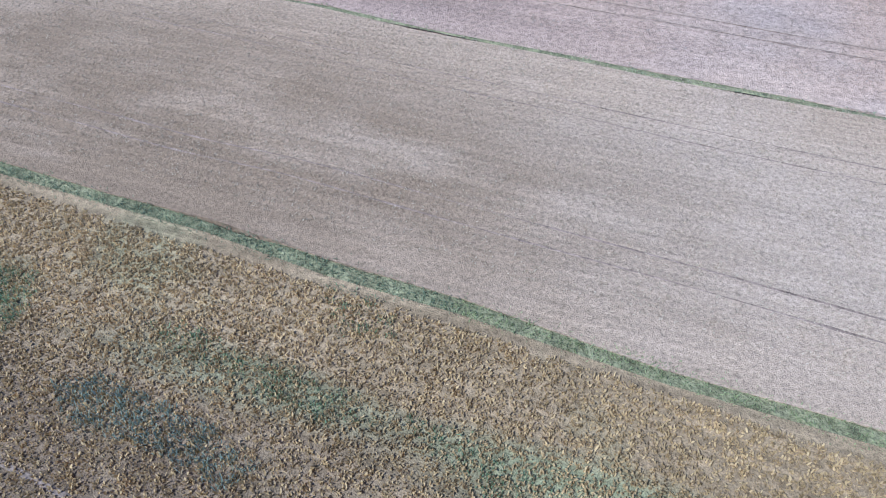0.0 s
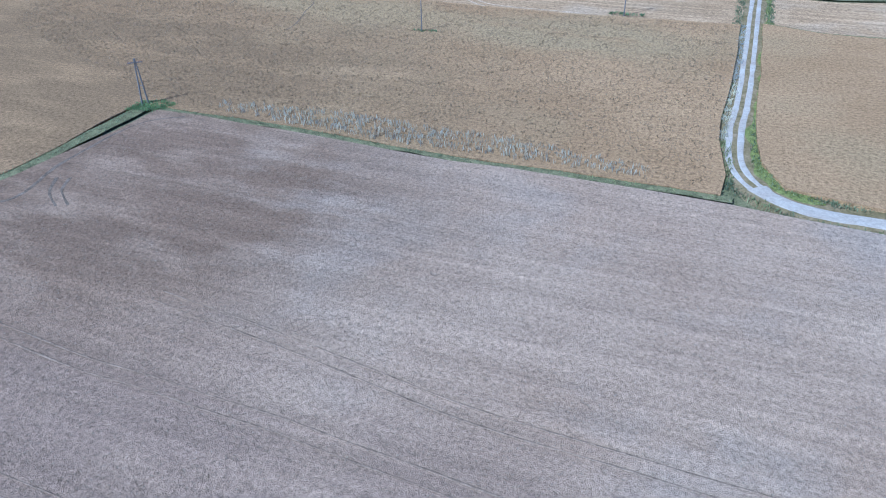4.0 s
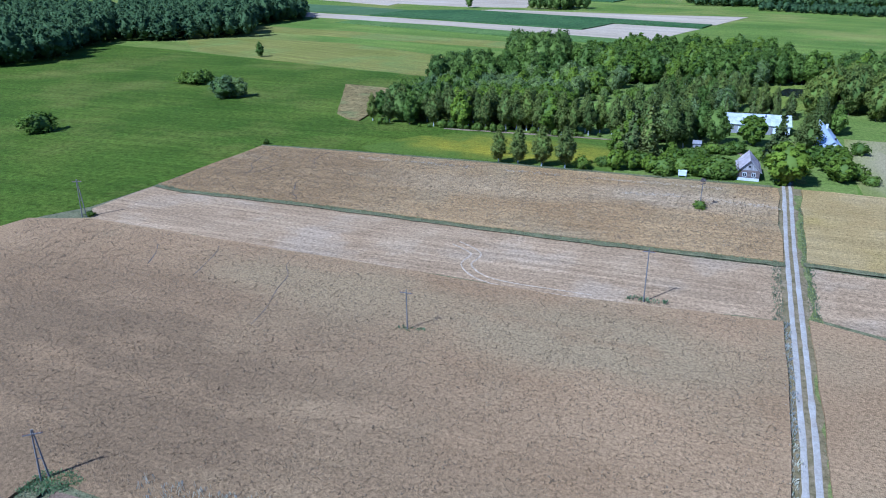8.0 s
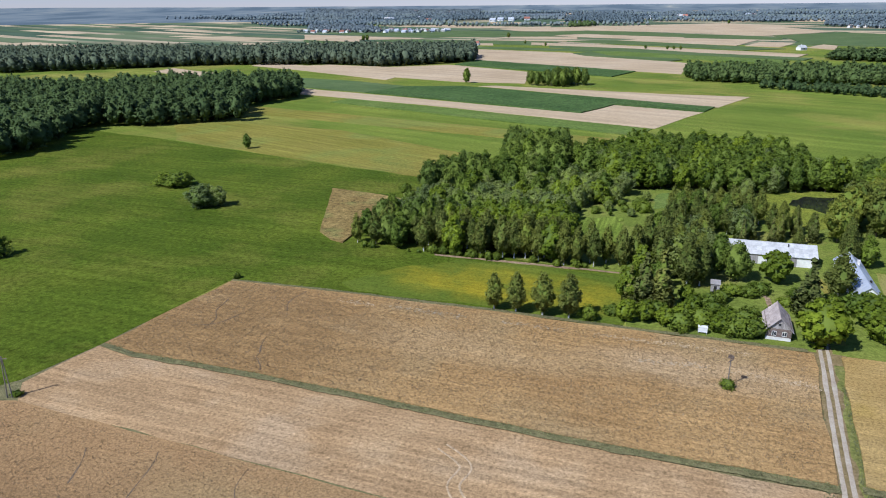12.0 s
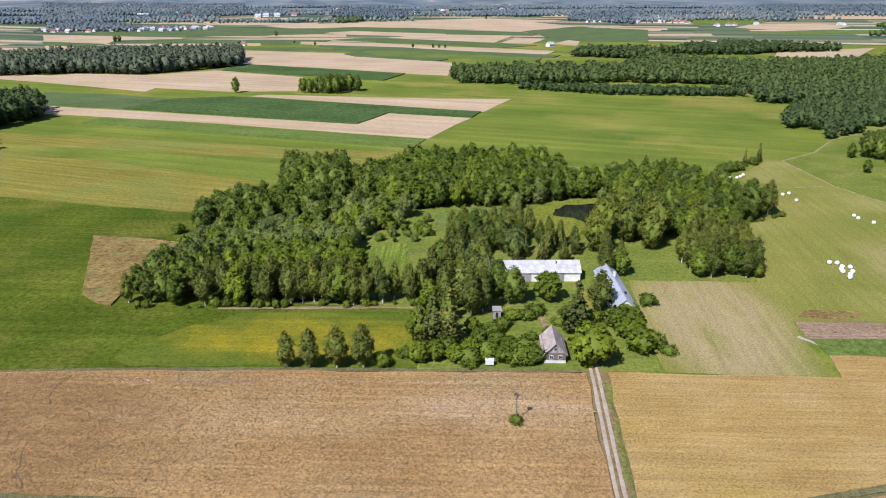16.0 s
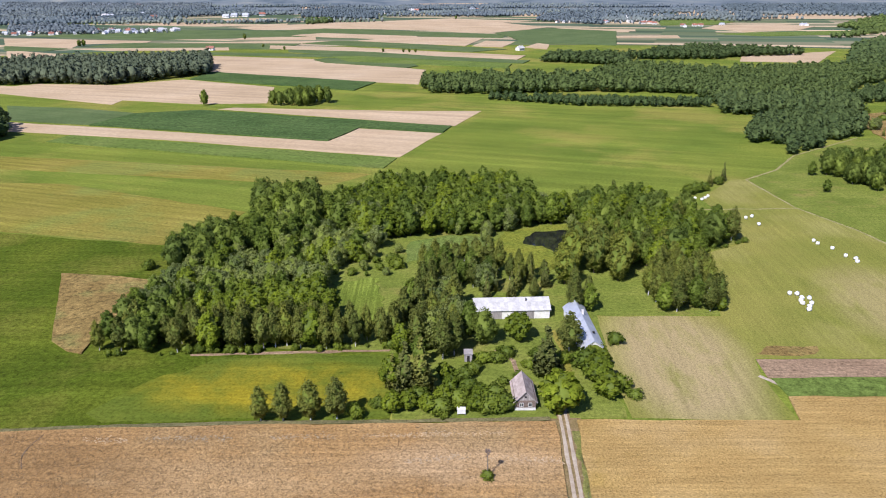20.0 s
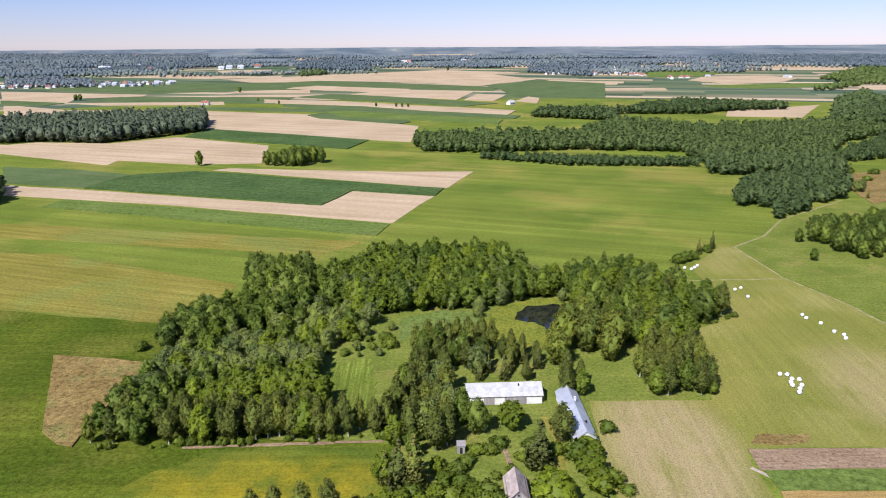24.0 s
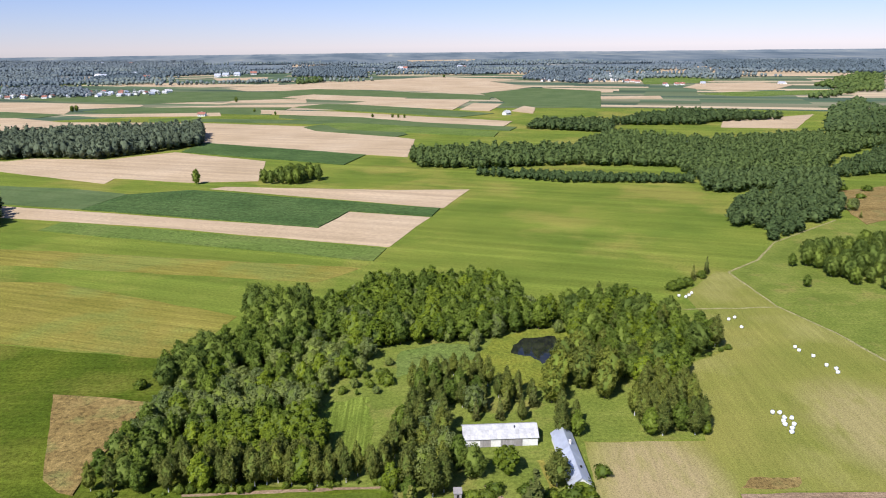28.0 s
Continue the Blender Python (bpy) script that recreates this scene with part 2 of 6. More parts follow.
def leaves(name, lo, hi, back=0.5):
    """Foliage: each tree and each spray a little different, light through the leaves."""
    n = Nodes(name, 0.7, 0.1)
    i, g = n.add("ShaderNodeObjectInfo"), n.add("ShaderNodeNewGeometry")
    c = n.ramp(g.outputs["Random Per Island"], (0, lo), (0.5, tuple(0.35 * a + 0.65 * b for a, b in zip(lo, hi))), (1, tuple(v * 1.1 for v in hi)))
    c = n.mix(1.0, c, n.ramp(i.outputs["Random"], (0, (0.72, 0.78, 0.78)), (0.5, grey(1.0)), (1, (1.25, 1.22, 0.95))), "MULTIPLY")
    c = n.mix(0.5, c, n.ramp(n.noise(0.35), (0.35, grey(0.7)), (0.65, grey(1.3))), "MULTIPLY")
    tr, mx = n.add("ShaderNodeBsdfTranslucent"), n.add("ShaderNodeMixShader")
    mx.inputs[0].default_value = back
    n.colour(c)
    n.link(c, tr.inputs[0])
    n.link(n.p.outputs[0], mx.inputs[1])
    n.link(tr.outputs[0], mx.inputs[2])
    n.link(mx.outputs[0], n.t.nodes["Material Output"].inputs[0])
    return n.m


LEAF_ALDER = leaves("alder_leaves", (0.1175, 0.1692, 0.0226), (0.188, 0.2538, 0.032))
LEAF_BRIGHT = leaves("ash_leaves", (0.1551, 0.2115, 0.015), (0.235, 0.2961, 0.0226))
LEAF_BIRCH = leaves("birch_leaves", (0.141, 0.1645, 0.0338), (0.2162, 0.2397, 0.047))
LEAF_WILLOW = leaves("willow_leaves", (0.188, 0.2303, 0.0658), (0.2632, 0.3102, 0.0987))
LEAF_SPRUCE = leaves("spruce_needles", (0.11, 0.125, 0.03), (0.17, 0.18, 0.044), 0.2)
LEAF_PINE = leaves("pine_needles", (0.066, 0.088, 0.066), (0.1, 0.125, 0.088), 0.15)
LEAF_DARK = leaves("dark_leaves", (0.088, 0.132, 0.044), (0.136, 0.188, 0.06), 0.4)
# blue-grey instead of green: the haze of distance painted into the leaves
LEAF_HAZE = leaves("far_woods", (0.13, 0.16, 0.175), (0.155, 0.186, 0.198), 0.1)
LEAF_BUSH = leaves("bush_leaves", (0.1316, 0.1833, 0.0188), (0.2068, 0.2632, 0.0282))
LEAF_OLIVE = leaves("poplar_leaves", (0.141, 0.1673, 0.0282), (0.2209, 0.2425, 0.0414))
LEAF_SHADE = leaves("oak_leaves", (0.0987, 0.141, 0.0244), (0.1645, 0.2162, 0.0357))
# far land: long strips of crop, stubble and grass side by side, haze painted in as extra blue
n = Nodes("far_strips", 1.0, 0.0)
br = n.add("ShaderNodeTexBrick")
br.offset, br.squash = 0.37, 1.0
for key, val in (("Scale", 1.0), ("Mortar Size", 0.0), ("Brick Width", 330.0), ("Row Height", 46.0), ("Bias", 0.0)):
    br.inputs[key].default_value = val
br.inputs["Color1"].default_value, br.inputs["Color2"].default_value = (0, 0, 0, 1), (1, 1, 1, 1)
n.link(n.coords(FAR_TURN), br.inputs["Vector"])
fr = n.ramp(br.outputs["Color"], (0.0, (0.075, 0.11, 0.07)), (0.22, (0.13, 0.16, 0.085)), (0.45, (0.095, 0.135, 0.075)), (0.6, (0.20, 0.20, 0.12)), (0.74, (0.47, 0.37, 0.23)), (0.9, (0.40, 0.33, 0.21)))
for node in n.t.nodes:
    if node.bl_idname == "ShaderNodeValToRGB":
        node.color_ramp.interpolation = "CONSTANT"
fr = n.mix(0.6, fr, n.ramp(n.noise(0.006, n.coords(FAR_TURN, (0.5, 2, 1)), 5), (0.35, grey(0.65)), (0.65, grey(1.25))), "MULTIPLY")
STRIPS = n.colour(fr)
# darker copy of the leaves: the shade inside a crown put into colour
INNER_SHADE = leaves("inner_leaves", (0.08, 0.112, 0.02), (0.125, 0.165, 0.028), 0.2)
BARK = plain("bark", (0.10, 0.075, 0.05), (0.17, 0.13, 0.09), 3, bump=0.02)
BIRCH_BARK = plain("birch_bark", (0.30, 0.28, 0.25), (0.75, 0.73, 0.70), 1.5, stretch=(1, 1, 3))

# ---- helpers for meshes ----


def mesh(name, verts, faces, mat, smooth=False):
    me = bpy.data.meshes.new(name)
    me.from_pydata([tuple(v) for v in verts], [], [tuple(f) for f in faces])
    me.materials.append(mat)
    if smooth:
        me.shade_smooth()
    me.update()
    return me


def part(name, me, parent=None, label="", at=None):
    """Links a mesh, or a bmesh's mesh, as one object under a thing or a part."""
    ob = new(name, me)
    ob.parent = parent
    if at is not None:
        ob.matrix_basis = at
    if label:
        ob["label"] = label
    return ob


def joined(name, mat, *pieces, smooth=False):
    """One mesh from several (verts, faces)."""
    vs, fs = [], []
    for v, f in pieces:
        k = len(vs)
        vs += [tuple(p) for p in v]
        fs += [tuple(i + k for i in q) for q in f]
    return mesh(name, vs, fs, mat, smooth)


def box(x0, x1, y0, y1, z0, z1):
    v = [(x, y, z) for x in (x0, x1) for y in (y0, y1) for z in (z0, z1)]
    return v, [(0, 1, 3, 2), (4, 6, 7, 5), (0, 4, 5, 1), (2, 3, 7, 6), (0, 2, 6, 4), (1, 5, 7, 3)]


def rod(a, b, ra, rb, n=8):
    """A tapered round bar from a to b, closed."""
    a, b = Vector(a), Vector(b)
    q = (b - a).to_track_quat("Z", "Y").to_matrix()
    vs = []
    for c, r in ((a, ra), (b, rb)):
        vs += [c + q @ Vector((r * math.cos(6.2832 * i / n), r * math.sin(6.2832 * i / n), 0)) for i in range(n)]
    fs = [(i, (i + 1) % n, n + (i + 1) % n, n + i) for i in range(n)]
    return vs, fs + [tuple(range(n - 1, -1, -1)), tuple(range(n, 2 * n))]


def rolling(x, y):
    """The ground's height: flat near by, rising gently far away."""
    r = math.hypot(x, y)
    return 0.0 if r < 1800 else 66.0 * ((r - 1800) / 3100) ** 1.4


def inside(poly, x, y):
    hit, j = False, len(poly) - 1
    for i in range(len(poly)):
        (xi, yi), (xj, yj) = poly[i], poly[j]
        if (yi > y) != (yj > y) and x < (xj - xi) * (y - yi) / (yj - yi) + xi:
            hit = not hit
        j = i
    return hit


def densify(corners, step, wob, seed):
    """The outline with points every step, wandering a little as mown and sown edges do."""
    out, n = [], len(corners)
    for i in range(n):
        (x0, y0), (x1, y1) = corners[i], corners[(i + 1) % n]
        d = math.hypot(x1 - x0, y1 - y0)
        k = max(1, int(d / step))
        nx, ny = -(y1 - y0) / max(d, 1e-6), (x1 - x0) / max(d, 1e-6)
        for j in range(k):
            s = j / k
            w = wob * noise.noise((x0 + (x1 - x0) * s + seed * 7.3, (y0 + (y1 - y0) * s) * 1.0, seed)) if j else 0
            w *= 2.0
            out.append((x0 + (x1 - x0) * s + nx * w, y0 + (y1 - y0) * s + ny * w))
    return out


def field(name, corners, mat, high, label, step=6.0, wob=0.35, category="field"):
    """A sown or mown piece of land as a low slab with its own edge."""
    pts = densify(corners, step, wob, len(corners) + corners[0][0] * 0.1)
    bm = bmesh.new()
    top = [bm.verts.new((x, y, rolling(x, y) + high)) for x, y in pts]
    low = [bm.verts.new((x, y, rolling(x, y) - 0.05)) for x, y in pts]
    face = bm.faces.new(top)
    for i in range(len(pts)):
        bm.faces.new((low[i], low[i - 1], top[i - 1], top[i]))
    bmesh.ops.triangulate(bm, faces=[face])
    bmesh.ops.recalc_face_normals(bm, faces=bm.faces)
    me = bpy.data.meshes.new(name)
    bm.to_mesh(me)
    bm.free()
    me.materials.append(mat)
    return tagged(part(name, me), label, category, kind="structure")


def ribbon(name, line, width, mat, high, label, wob=0.15, parent=None, rough=0.2):
    """A strip along a line of the plan: a balk, a rut, a tramline."""
    pts = []
    for (x0, y0), (x1, y1) in zip(line, line[1:]):
        k = max(1, int(math.hypot(x1 - x0, y1 - y0) / 1.5))
        pts += [(x0 + (x1 - x0) * i / k, y0 + (y1 - y0) * i / k) for i in range(k)]
    pts.append(line[-1])
    vs, fs = [], []
    for i, (x, y) in enumerate(pts):
        (ax, ay), (bx, by) = pts[max(i - 1, 0)], pts[min(i + 1, len(pts) - 1)]
        d = math.hypot(bx - ax, by - ay)
        nx, ny = -(by - ay) / d, (bx - ax) / d
        w = width * 0.5 * (1 + rough * noise.noise((x * 0.35, y * 0.35, width)))
        o = wob * noise.noise((x * 0.12, y * 0.12, 4.0 + width))
        for s in (-1.0, -0.6, 0.6, 1.0):
            h = high if abs(s) < 0.9 else high - 0.04
            vs.append((x + nx * (o + s * w), y + ny * (o + s * w), max(h, 0.006)))
    for i in range(len(pts) - 1):
        fs += [(4 * i + j, 4 * i + j + 1, 4 * i + j + 5, 4 * i + j + 4) for j in range(3)]
    ob = part(name, mesh(name, vs, fs, mat), parent)
    return ob if parent else tagged(ob, label, "path" if "track" in name else "strip", kind="structure")


def smooth_line(pts, k=8):
    """A curve through the points."""
    out = []
    for i in range(len(pts) - 1):
        a, b, c, d = (Vector(pts[max(min(j, len(pts) - 1), 0)]) for j in (i - 1, i, i + 1, i + 2))
        for s in range(k):
            u = s / k
            p = 0.5 * (2 * b + (c - a) * u + (2 * a - 5 * b + 4 * c - d) * u * u + (3 * b - a - 3 * c + d) * u ** 3)
            out.append((p.x, p.y))
    return out + [tuple(pts[-1])]


# ---- ground ----
bm = bmesh.new()
rings = [0, 30, 80, 160, 300, 500, 800, 1200, 1500, 1800, 2100, 2450, 2800, 3100]
loops = []
for r in rings[1:]:
    loops.append([bm.verts.new((r * math.cos(a * math.pi / 36), r * math.sin(a * math.pi / 36), rolling(r, 0))) for a in range(72)])
bm.faces.new(loops[0])
for A, B in zip(loops, loops[1:]):
    for i in range(72):
        bm.faces.new((A[i], B[i], B[(i + 1) % 72], A[(i + 1) % 72]))
me = bpy.data.meshes.new("ground")
bm.to_mesh(me)
bm.free()
me.materials.append(MEADOW)
me.materials.append(STRIPS)
for p in me.polygons:
    p.material_index = 1 if p.center.length > 1500 else 0
tagged(part("ground", me), "green meadow land stretching away to the horizon", "ground", kind="structure")

# the far distance: blue woods and pale fields with haze painted into their colours, past which nothing is told apart
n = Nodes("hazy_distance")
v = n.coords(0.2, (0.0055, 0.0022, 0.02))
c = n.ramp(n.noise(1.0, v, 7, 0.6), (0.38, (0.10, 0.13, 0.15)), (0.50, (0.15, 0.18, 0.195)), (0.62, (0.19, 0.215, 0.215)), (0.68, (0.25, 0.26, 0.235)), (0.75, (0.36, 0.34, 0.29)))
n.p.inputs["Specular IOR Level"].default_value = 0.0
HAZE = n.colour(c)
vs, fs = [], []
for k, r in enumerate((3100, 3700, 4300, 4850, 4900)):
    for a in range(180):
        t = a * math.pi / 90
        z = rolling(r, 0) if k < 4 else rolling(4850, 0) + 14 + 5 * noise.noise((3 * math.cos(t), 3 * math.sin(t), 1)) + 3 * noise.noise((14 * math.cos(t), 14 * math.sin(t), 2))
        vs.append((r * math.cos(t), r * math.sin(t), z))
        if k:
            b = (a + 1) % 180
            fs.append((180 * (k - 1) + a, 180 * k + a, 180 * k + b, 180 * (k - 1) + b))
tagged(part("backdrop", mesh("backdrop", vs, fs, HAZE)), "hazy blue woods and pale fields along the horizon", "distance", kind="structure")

# ---- fields round the start ----
field("wheat_field", [(-120, 65), (-24, 27.5), (0, 18.1), (16, 11.7), (110, -26.4), (110, -150), (-120, -150)], WHEAT_GOLD, 0.45, "ripe golden wheat with green weedy patches")
field("wheat_field", [(-120, 91), (-28, 52.5), (-10, 45.2), (6, 38.4), (24, 31.3), (110, -2), (110, -25.8), (16.3, 12.4), (0.3, 18.9), (-23.6, 28.2), (-120, 66)], WHEAT_PALE, 0.45, "pale ripe wheat in a long narrow field")
field("rye_field", [(-68, 70), (-28, 52.9), (-9.6, 45.6), (6.3, 38.8), (24.4, 31.7), (110, -1.6), (110, 58), (60, 81), (42, 88), (34.5, 91.2), (29, 93.8), (13.3, 99.6), (1, 103.4), (-20, 112), (-38.6, 118.6), (-48, 100)], RYE_NEAR, 0.4, "pinkish-brown rye with wheel tracks")
field("wheat_field", [(-41.6, 121), (-20, 113.3), (1, 104.8), (13.3, 101), (29, 95.4), (31, 100), (33, 109), (40.5, 128), (51, 156), (19.8, 164), (-19, 178.6), (-75, 199), (-88, 199), (-96, 187), (-150, 120), (-120, 93), (-69, 72), (-49.3, 100.5)], WHEAT_BIG, 0.45, "wide field of brownish ripe wheat")
field("stubble_field", [(-75, 199.6), (-19, 179.4), (19.8, 164.8), (51.3, 156.8), (59, 176.4), (23, 188), (-34, 208.5), (-62, 217), (-71, 221.5), (-78, 206)], STUBBLE, 0.05, "freshly cut straw stubble in long rows")
field("wheat_field", [(-70, 222.5), (-62, 218.3), (-34, 209.9), (23, 189.5), (60, 178), (75.5, 219.5), (44, 229.5), (10, 240.5), (-30, 252), (-54.5, 258.3)], RYE, 0.4, "pinkish-brown ripe rye with flattened patches")
field("oat_field", [(80.5, 218.5), (128, 202), (133, 211), (165, 200), (150, 168), (75, 173), (64, 178)], OATS_GOLD, 0.4, "golden oats with yellow streaks")
field("stubble_field", [(63, 176), (74, 171.5), (150, 165), (140, 128), (64, 152), (56, 158)], STUBBLE, 0.05, "pale straw stubble in rows")
field("wheat_field", [(55, 156.5), (63, 150.5), (140, 126), (125, 66), (62, 86), (43.5, 93), (36.4, 97), (36, 103), (39.5, 115)], WHEAT_BIG, 0.45, "brownish wheat beside the road")
field("field_margin", [(-120, -150), (110, -150), (110, 50), (140, 60), (152, 168), (166, 200), (133, 210.6), (128, 201.6), (80, 218), (-54.5, 258), (-71.5, 222), (-97, 186), (-150, 119), (-120, 92)], BALK, 0.02, "dry grassy soil under and between the crops", 20, 0.2, "soil")
BALKS = []
for ln, w, lab in (([(-120, 65.5), (-24, 27.8), (0, 18.5), (16, 12.0), (110, -26.1)], 0.9, "dark green grass balk between two wheat fields"),
                   ([(-120, 91.2), (-28, 52.7), (-9.8, 45.4), (6.1, 38.6), (24.2, 31.5), (110, -1.8)], 0.5, "thin green balk between wheat and rye"),
                   ([(-39.5, 119.6), (-20, 112.7), (1, 104.1), (13.3, 100.2), (30, 94.5)], 0.8, "greenish balk below the tall weeds"),
                   ([(-69, 71), (-49, 100), (-40.5, 119.6)], 1.6, "grass balk running down from a pole"),
                   ([(-70, 222), (-62, 217.7), (-34, 209.2), (23, 188.8), (60, 177.3)], 1.7, "green balk between stubble and rye"),
                   ([(-54.5, 259), (-30, 252.7), (10, 241.2), (40, 231.6), (75, 221)], 1.0, "rough grass along the rye's edge"),
                   ([(63, 177), (75, 172.4), (150, 166.5)], 1.2, "green balk between stubble and oats")):
    ribbon("grass_balk", ln, w + (0.4 if w > 0.5 else 0.0), BALK, 0.385 if w < 1.65 else 0.3, lab, 0.3, rough=0.4)
    BALKS.append((ln, w))

# ---- meadows and farm land ----
field("green_meadow", [(-420, 330), (-230, 100), (-151, 120), (-97, 188), (-88, 200), (-79, 207), (-71, 222), (-55.5, 259), (-30, 253), (10, 241.5), (40, 232), (52, 262), (20, 276), (-5, 370), (-8, 374), (-74, 414), (-160, 470), (-215, 500), (-400, 420)], LUSH, 0.06, "lush green meadow with yellow tinges", 14, 1.5, "meadow")
field("flower_meadow", [(-26, 258), (-14, 268), (4.7, 276), (30, 269.5), (48, 262.5), (40.5, 234), (10, 243.5), (-22, 252.5)], FLOWERS, 0.10, "meadow yellow with flowers before the trees", 5, 1.2, "meadow")
field("rush_patch", [(-46, 357), (-32, 350), (-14, 339), (-20, 322), (-28, 303), (-31, 290), (-35, 293), (-40, 301)], RUSHES, 0.5, "patch of dry brown rushes by the wood", 6, 0.25, "rushes")
field("mown_meadow", [(-180, 540), (-66, 497), (20, 413), (0, 380), (-8, 375), (-74, 415), (-150, 465)], MOWN, 0.09, "mown meadow with pale hay rows", 12, 1.0, "meadow")
field("mown_meadow", [(-180, 625), (89, 464), (62, 448), (-101, 543), (-180, 590)], MOWN, 0.09, "narrow band of yellowish mown grass", 12, 1.0, "meadow")
field("hay_meadow", [(113, 266), (148, 254), (176, 300), (200, 306), (226, 366), (264, 391), (269, 386), (265, 373), (255, 337), (254, 304), (249, 277), (246, 200), (185, 205), (171, 219), (139, 229.5), (134, 221), (128, 202.5), (93, 215.5), (100, 235)], HAY, 0.08, "mown hay meadow, olive green with tracks", 8, 0.6, "meadow")
field("green_meadow", [(270, 386), (300, 398), (335, 423), (356, 431), (416, 453), (470, 440), (440, 300), (380, 190), (247, 190), (250, 277), (255, 304), (256, 337), (266, 373)], YARD, 0.07, "lush green meadow beyond the hay", 12, 0.6, "meadow")
field("dry_scrub", [(424, 437), (470, 446), (552, 529), (499, 527), (462, 498), (446, 470)], RUSHES, 0.3, "brownish rough ground with bushes", 8, 1.5, "scrub")
field("worn_patch", [(141, 231), (150, 227), (156, 226), (160, 229.5), (152, 232), (147, 234)], RUSHES, 0.10, "worn bare patch in the hay meadow", 2, 0.5, "soil")
field("ploughed_strip", [(139, 229), (171, 218), (230, 198), (222, 190), (163, 211), (135, 220)], PLOUGH, 0.11, "bare pinkish-brown soil strip", 6, 0.4)
field("potato_strip", [(135.6, 219.5), (163, 210.5), (222, 189.5), (214, 182), (155, 204), (133.4, 211.4)], LIGHT_GREEN, 0.25, "strip of green crop rows", 6, 0.3)

field("wood_floor", [(41, 233), (52, 262), (20, 276), (-5, 370), (30, 414), (94, 423), (141, 404), (148, 364), (187, 367), (201, 308), (176, 301), (148, 255), (113, 267), (99, 236), (92, 216), (80, 220), (76, 221)], YARD, 0.045, "lush grass and nettles under the trees and round the farm", 5, 1.2, "grass")

# ---- far fields ----
T, G, D, L = FAR_STUBBLE, FAR_GREEN, CORN, LIGHT_GREEN
FAR = [
    ("stubble_field", T, [(-139, 724), (82, 562), (111, 603), (162, 564), (114, 499), (-24, 607), (-130, 678), (-220, 735), (-225, 780)]),
    ("maize_field", D, [(-77, 684.5), (82, 562.7), (112, 603.8), (163, 565), (177, 587), (3, 732), (-48, 732)]),
    ("stubble_field", T, [(17, 734), (31, 739), (165, 668), (224, 647), (180, 588)]),
    ("young_crop", L, [(-96, 624), (-84, 645), (112, 497), (98, 474)]),
    ("stubble_field", T, [(-250, 1040), (-190, 985), (-164, 997), (-65, 823), (-72, 796), (-179, 911), (-260, 985)]),
    ("stubble_field", T, [(-164, 997), (-84, 955), (-14, 986), (78, 873), (60, 756), (1, 772), (-65, 823)]),
    ("maize_field", D, [(-7, 983), (20, 1058), (188, 875), (151, 815)]),
    ("stubble_field", T, [(-326, 1612), (-199, 1443), (16, 1334), (186, 1192), (280, 987), (227, 842), (190, 877), (20, 1060), (-2, 1196), (-251, 1256)]),
    ("stubble_field", T, [(786, 1006), (994, 1032), (810, 884), (725, 938)]),
    ("green_field", G, [(-160, 820), (-95, 779), (-48, 735), (-77, 686), (-141, 731)]),
    ("stubble_field", T, [(-345, 954), (-348, 905), (-212, 768), (-185, 800)]),
]
